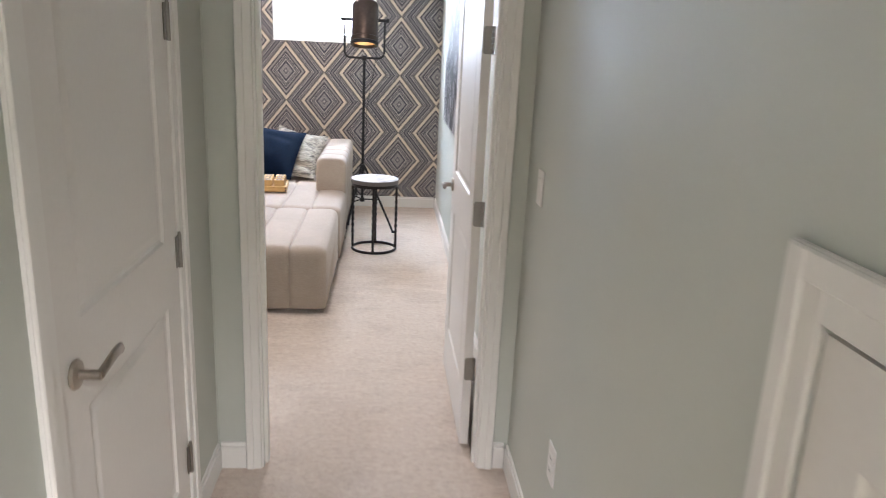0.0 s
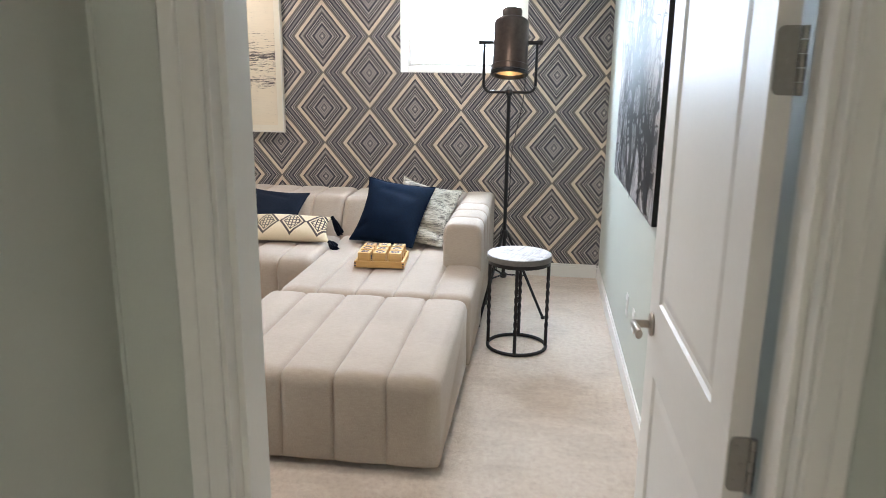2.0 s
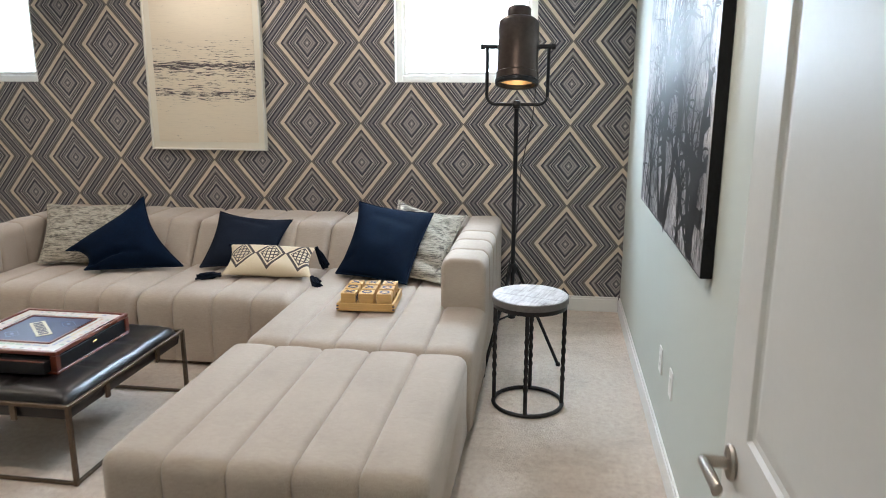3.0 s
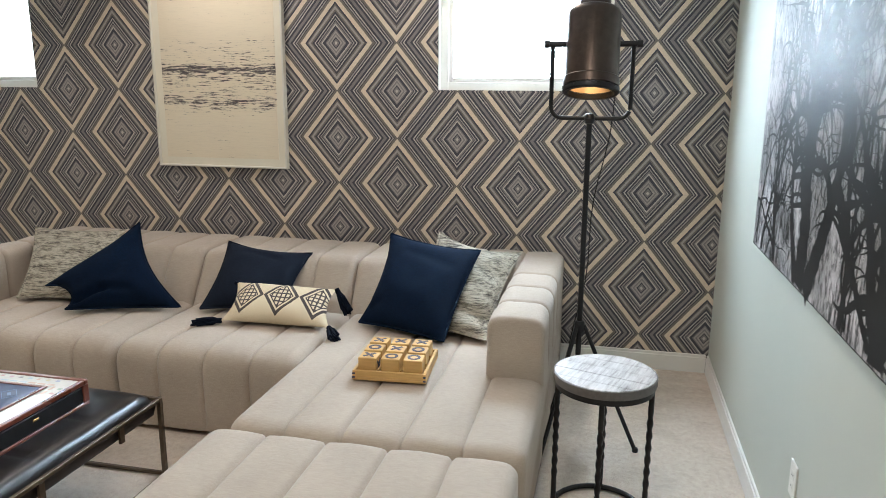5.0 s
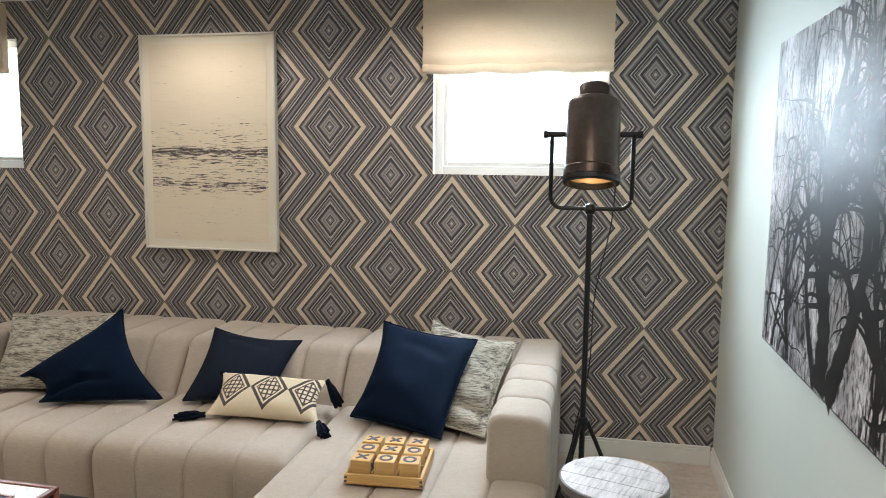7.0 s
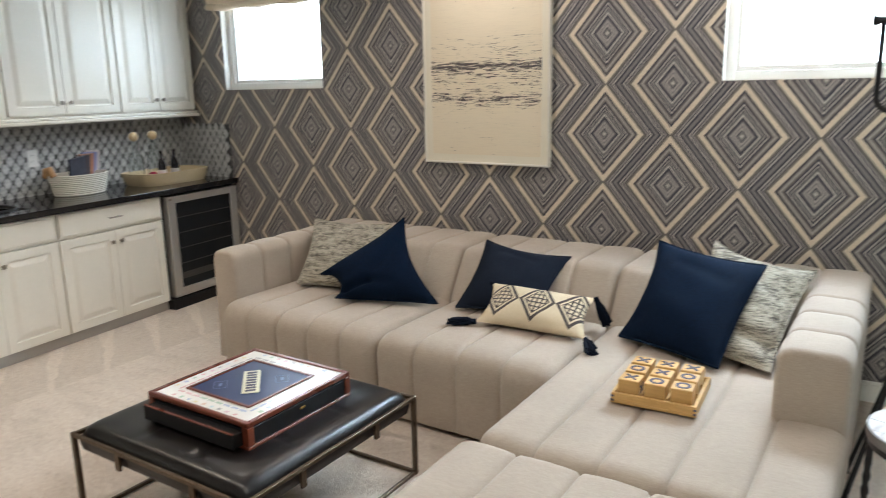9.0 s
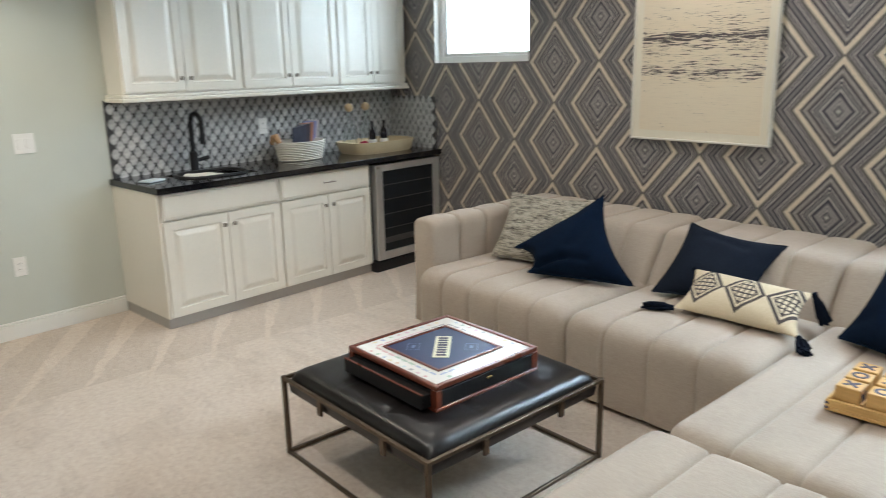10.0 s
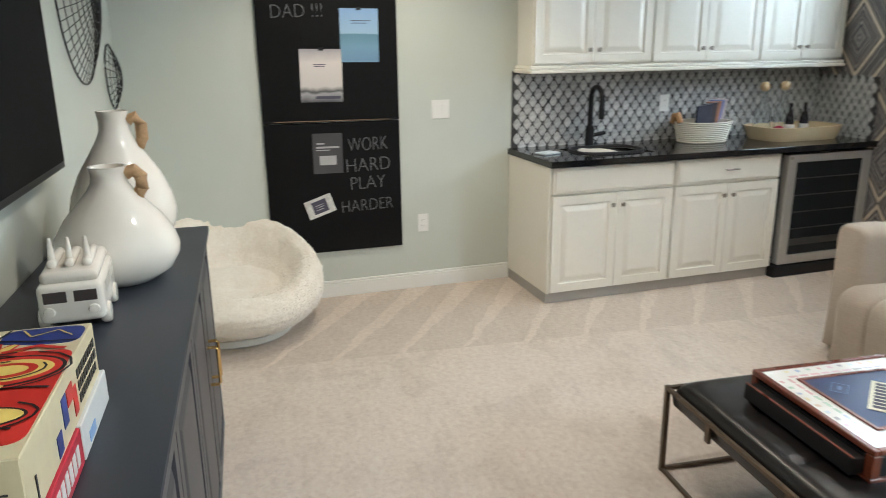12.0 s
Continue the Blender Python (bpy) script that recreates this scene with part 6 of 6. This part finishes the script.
def vase(x, y, r, h, label):
    v = thing("vase", SOUTH @ pose(x, y, CZ), label, "vase", "white vases")
    p = [(0, 0), (0.52, 0), (0.60, 0.012), (0.86, 0.10), (0.985, 0.22), (1.0, 0.30), (0.93, 0.42), (0.76, 0.56), (0.54, 0.69), (0.37, 0.79), (0.285, 0.86), (0.265, 0.93), (0.285, 0.975), (0.30, 1.0), (0.26, 1.0), (0.235, 0.96), (0.22, 0.90), (0.22, 0.80), (0.0, 0.78)]
    smooth = []
    for (a, b), (c, d) in zip(p, p[1:]):
        smooth += [(a, b), ((a + c) / 2, (b + d) / 2)]
    part("body", lathe([(a * r, b * h) for a, b in smooth] + [(0, 0.78 * h)], 56, False), M_CERAMIC, v, "glazed white body", True, 60)
    loop = [(0.0, -0.27 * r, 0.93 * h), (0.0, -0.40 * r, 0.955 * h), (0.0, -0.50 * r, 0.90 * h), (0.0, -0.50 * r, 0.80 * h), (0.0, -0.42 * r, 0.745 * h)]
    part("handle", bars([loop], 0.020, 12), plain("woven_rattan", (0.42, 0.26, 0.13), 0.7, vary=0.25, grain=120, bump=0.4), v, "wrapped rattan handle", True)


vase(2.23, -0.292, 0.178, 0.345, "squat glazed white vase with a rattan handle")
vase(2.60, -0.265, 0.172, 0.475, "tall glazed white vase with a rattan handle")


def wire_plate(x, z, rx, rz, rings, spokes, label, y0=-0.012, bowl=0.06):
    w = thing("wire_wall_plate", SOUTH @ pose(x, y0, z), label, "wall decor", "wire wall plates")
    for k in range(1, rings + 1):
        f = k / rings
        part("hoop", tube(bmesh.new(), [(rx * f * math.cos(a), -bowl * (1 - f * f) - 0.004, rz * f * math.sin(a)) for a in [2 * math.pi * i / 40 for i in range(41)]], 0.0020 if k < rings else 0.0045, 6), M_BLACK, w, "", True)
    for k in range(spokes):
        a = 2 * math.pi * k / spokes
        part("spoke", tube(bmesh.new(), [(rx * f * math.cos(a), -bowl * (1 - f * f) - 0.004, rz * f * math.sin(a)) for f in (0.1, 0.4, 0.7, 1.0)], 0.0018, 5), M_BLACK, w, "", True)


wire_plate(3.62, 1.87, 0.40, 0.40, 9, 52, "large round black wire wall plate", bowl=0.09)
wire_plate(4.30, 1.48, 0.17, 0.17, 6, 22, "small round black wire wall plate", bowl=0.05)

# ceramic bus
bus = thing("ceramic_bus", SOUTH @ pose(1.80, -0.245, CZ, 0, 0, 4), "white glazed ceramic toy bus ornament", "ornament")
part("body", boxes((0.0, 0.27, -0.075, 0.075, 0.022, 0.125, 0.018, 4)), M_CERAMIC, bus, "white glazed body", True)
part("roof", boxes((0.012, 0.262, -0.066, 0.066, 0.118, 0.152, 0.016, 4)), M_CERAMIC, bus, "white rounded roof", True)
for s in (-1, 1):
    part("windscreen", boxes((-0.0012, 0.004, s * 0.034 - 0.026, s * 0.034 + 0.026, 0.078, 0.106, 0.001, 1)), plain("dark_opening", (0.07, 0.055, 0.05), 0.5, bump=0), bus, "dark window opening")
    for k in range(3):
        part("side_window", boxes((0.05 + k * 0.07, 0.10 + k * 0.07, s * 0.0752 - 0.001, s * 0.0752 + 0.001, 0.080, 0.108)), M_CERAMIC, bus)
    for x in (0.05, 0.21):
        part("wheel", turn(lathe(((0, -0.012), (0.024, -0.012), (0.028, -0.006), (0.028, 0.006), (0.024, 0.012), (0, 0.012)), 20), pose(x, s * 0.070, 0.028, 90)), M_CERAMIC, bus, "white wheel", True)
    part("headlight", turn(lathe(((0, 0), (0.014, 0), (0.012, 0.006), (0, 0.008)), 16), pose(0.001, s * 0.05, 0.055, 0, -90)), M_CERAMIC, bus, "", True)
for k in (-1, 0, 1):
    part("roof_board", boxes((0.05, 0.20, k * 0.040 - 0.012, k * 0.040 + 0.012, 0.150, 0.172, 0.010, 3)), M_CERAMIC, bus, "white roof board", True)
    part("fin", turn(lathe(((0.010, 0), (0.007, 0.03), (0.004, 0.055), (0, 0.058)), 12), pose(0.075, k * 0.040, 0.168)), M_CERAMIC, bus, "", True)

# stacked game boxes
def printed(name, c):
    n = Nodes(name)
    return n.done(n.ramp(n.noise(n.coord(), 40, 3), ((0.3, tone(c, 0.94)), (0.7, c))), 0.32)


M_CREAMBOX = printed("cream_card", (0.66, 0.58, 0.38))
M_WHITEBOX = printed("white_card", (0.74, 0.74, 0.72))
M_REDBOX = printed("red_card", (0.50, 0.020, 0.045))
M_RED = plain("red_print", (0.58, 0.035, 0.025), 0.3, vary=0.06, bump=0)
M_YEL = plain("yellow_print", (0.80, 0.60, 0.16), 0.3, vary=0.06, bump=0)
M_BLU = plain("blue_print", (0.035, 0.055, 0.24), 0.3, vary=0.15, bump=0)
M_BLK = plain("black_print", (0.02, 0.02, 0.02), 0.4, bump=0)
BZ = CZ + 0.001
rb = thing("red_game_box", SOUTH @ pose(0, 0, 0), "red board game box with white lettering bars", "game box", "stacked games")
part("box", boxes((0.86, 1.150, -0.385, -0.10, BZ, BZ + 0.066, 0.002, 1)), M_REDBOX, rb)
for k in range(9):
    part("letter_bar", boxes((0.895 + k * 0.026, 0.913 + k * 0.026, -0.3862, -0.3850, BZ + 0.016, BZ + 0.050)), M_WHITEBOX, rb, "white lettering bar")
    part("letter_bar", boxes((0.8585, 0.8600, -0.355 + k * 0.027, -0.335 + k * 0.027, BZ + 0.014, BZ + 0.052)), M_WHITEBOX, rb, "white lettering bar")
wb = thing("white_game_box", SOUTH @ pose(0, 0, 0), "white board game box under another box", "game box", "stacked games")
part("box", boxes((1.155, 1.385, -0.386, -0.10, BZ, BZ + 0.066, 0.002, 1)), M_WHITEBOX, wb)
part("label_patch", boxes((1.20, 1.25, -0.3872, -0.3860, BZ + 0.01, BZ + 0.03)), plain("sky_blue_print", (0.25, 0.42, 0.70), 0.3, bump=0), wb)
tb = thing("cream_game_box", SOUTH @ pose(0, 0, 0), "cream board game box printed with red, yellow and blue shapes", "game box", "stacked games")
Z0, Z1 = BZ + 0.067, BZ + 0.172
X0, X1, Y0, Y1 = 0.875, 1.365, -0.380, -0.075
part("box", boxes((X0, X1, Y0, Y1, Z0, Z1, 0.002, 1)), M_CREAMBOX, tb)


def blob(pts, z, th=0.0008):
    """A flat printed shape with soft corners."""
    bm = bmesh.new()
    loop = outline(pts, [0.03] * len(pts), 5)
    up, lo = [bm.verts.new((x, y, z + th)) for x, y in loop], [bm.verts.new((x, y, z)) for x, y in loop]
    bm.faces.new(up)
    for i in range(len(loop)):
        j = (i + 1) % len(loop)
        bm.faces.new((lo[i], lo[j], up[j], up[i]))
    return bm


def disc(cx, cy, rx, ry, z, th, a=0):
    m = pose(cx, cy, 0, 0, 0, a)
    bm = bmesh.new()
    v = [bm.verts.new(m @ Vector((rx * math.cos(t), ry * math.sin(t), z + th))) for t in [2 * math.pi * k / 28 for k in range(28)]]
    bm.faces.new(v)
    return bm


def star(cx, cy, r0, r1, z, th, n=12):
    bm = bmesh.new()
    bm.faces.new([bm.verts.new((cx + (r1 if k % 2 else r0) * math.cos(math.pi * k / n), cy + (r1 if k % 2 else r0) * math.sin(math.pi * k / n), z + th)) for k in range(2 * n)])
    return bm


for nm, bm, mt in (("starburst", star(1.23, -0.24, 0.105, 0.045, Z1, 0.0006), M_RED), ("starburst", star(1.23, -0.24, 0.080, 0.038, Z1, 0.0009), M_YEL),
                   ("robot_shape", blob(((0.915, -0.374), (1.235, -0.376), (1.25, -0.26), (1.16, -0.10), (0.955, -0.09), (0.91, -0.2)), Z1, 0.0012), M_RED),
                   ("outline_shape", disc(1.165, -0.285, 0.062, 0.092, Z1, 0.0016), M_BLK), ("fist_shape", disc(1.165, -0.285, 0.056, 0.086, Z1, 0.0019), M_RED),
                   ("dial_shape", disc(1.165, -0.285, 0.044, 0.074, Z1, 0.0022), M_YEL), ("dial_shape", disc(1.165, -0.285, 0.030, 0.050, Z1, 0.0025), M_RED), ("dial_shape", disc(1.165, -0.285, 0.020, 0.036, Z1, 0.0028), M_YEL),
                   ("belly_shape", disc(1.00, -0.275, 0.036, 0.085, Z1, 0.0016), M_BLK), ("belly_shape", disc(1.00, -0.275, 0.031, 0.080, Z1, 0.0019), M_YEL),
                   ("arm_shape", blob(((1.27, -0.375), (1.355, -0.375), (1.355, -0.245), (1.30, -0.225), (1.275, -0.30)), Z1, 0.0012), M_BLU),
                   ("arm_shape", blob(((1.29, -0.19), (1.355, -0.19), (1.355, -0.10), (1.29, -0.10)), Z1, 0.0012), M_BLU),
                   ("bar_shape", blob(((1.315, -0.24), (1.325, -0.24), (1.325, -0.19), (1.315, -0.19)), Z1, 0.0016), M_YEL)):
    part(nm, bm, mt, tb, "printed shape")
for k, (a, b) in enumerate(((0.02, 0.16), (0.03, 0.15), (0.05, 0.13))):
    part("ray_line", turn(boxes((-0.05, 0.05, -0.0015, 0.0015, Z1, Z1 + 0.0014)), pose(1.25 - k * 0.01, -0.16 + k * 0.03, 0, 0, 0, 30 + 40 * k)), M_RED, tb)
# dark contour lines and motion strokes of the drawing
def stroke(pts, r, z):
    bm = bmesh.new()
    for (xa, ya), (xb, yb) in zip(pts, pts[1:]):
        q = Vector((xb - xa, yb - ya, 0))
        side = Vector((-q.y, q.x, 0)).normalized() * r
        a, b = Vector((xa, ya, z)), Vector((xb, yb, z))
        bm.faces.new([bm.verts.new(p) for p in (a - side, b - side, b + side, a + side)])
    return bm


def oval(cx, cy, rx, ry, a0, a1, n=14):
    return [(cx + rx * math.cos(radians(a0 + (a1 - a0) * k / n)), cy + ry * math.sin(radians(a0 + (a1 - a0) * k / n))) for k in range(n + 1)]


for pts, r, mt in ((oval(1.095, -0.245, 0.135, 0.128, -20, 200), 0.0026, M_BLK), (oval(1.165, -0.285, 0.075, 0.100, 0, 340), 0.0022, M_BLK), (oval(1.00, -0.275, 0.050, 0.098, 20, 320), 0.0022, M_BLK), (oval(0.945, -0.25, 0.022, 0.115, -60, 60), 0.0024, M_BLK), (oval(1.075, -0.27, 0.020, 0.105, -70, 70), 0.0028, M_BLK), (((1.10, -0.30), (1.125, -0.26), (1.105, -0.22)), 0.0045, M_YEL),
                   (oval(1.165, -0.285, 0.037, 0.062, 0, 300), 0.0018, M_BLK), (((1.275, -0.372), (1.285, -0.30), (1.305, -0.235), (1.352, -0.248)), 0.0024, M_BLK), (((1.30, -0.36), (1.335, -0.33), (1.31, -0.29), (1.345, -0.27)), 0.0018, M_YEL),
                   (((1.29, -0.14), (1.352, -0.145)), 0.0020, M_BLK), (((1.24, -0.36), (1.262, -0.31), (1.245, -0.26)), 0.0050, M_RED), (((1.215, -0.19), (1.26, -0.15), (1.235, -0.11), (1.275, -0.09)), 0.0030, M_RED),
                   (oval(1.10, -0.15, 0.060, 0.030, 10, 170), 0.0030, M_YEL), (oval(1.02, -0.19, 0.030, 0.050, 60, 260), 0.0022, M_BLK), (((0.90, -0.34), (0.95, -0.30), (0.935, -0.22)), 0.0020, M_BLK)):
    part("ink_line", stroke(pts, r, Z1 + 0.0033), mt, tb, "printed line")
# side and end prints
rng = random.Random(7)
for row in range(3):
    x = 1.20
    while x < 1.345:
        w = rng.uniform(0.008, 0.016)
        part("letter_bar", boxes((x, x + w, Y0 - 0.0012, Y0, Z0 + 0.020 + row * 0.022, Z0 + 0.036 + row * 0.022)), M_BLK, tb, "black lettering bar")
        x += w + 0.006
for (x, z, w, h, mt) in ((1.10, 0.055, 0.03, 0.05, M_BLU), (1.14, 0.065, 0.04, 0.03, M_RED), (1.17, 0.04, 0.025, 0.05, M_RED), (1.05, 0.025, 0.03, 0.035, M_BLU), (0.92, 0.03, 0.006, 0.045, M_BLK)):
    part("robot_shape", boxes((x - w / 2, x + w / 2, Y0 - 0.0014, Y0, Z0 + z - h / 2, Z0 + z + h / 2, 0.0005, 1)), mt, tb, "printed shape")
for (y, z, w, h, mt) in ((-0.20, 0.05, 0.08, 0.05, M_BLU), (-0.26, 0.03, 0.05, 0.035, M_BLU), (-0.31, 0.055, 0.10, 0.003, M_BLK), (-0.29, 0.075, 0.08, 0.003, M_BLK), (-0.15, 0.04, 0.03, 0.03, M_YEL), (-0.35, 0.02, 0.012, 0.012, M_BLK)):
    part("robot_shape", boxes((X0 - 0.0014, X0, y - w / 2, y + w / 2, Z0 + z - h / 2, Z0 + z + h / 2, 0.0005, 1)), mt, tb, "printed shape")

# ---- backsplash tiles ----
TILES.sort(key=lambda m: m.translation.y)
tile_src = part("tile", lantern_tile(), M_TILE, bs)
tile_src.matrix_basis = TILES[0]
for m in TILES[1:300]:
    again("tile", tile_src, m, bs)
if len(TILES) > 300:
    rest = bmesh.new()
    for m in TILES[300:]:
        t = lantern_tile()
        turn(t, m)
        me = bpy.data.meshes.new("tmp")
        t.to_mesh(me)
        t.free()
        rest.from_mesh(me)
        bpy.data.meshes.remove(me)
    tagged(part("tile_field", rest, M_TILE, bs, "more lantern tiles"), kind="stuff")
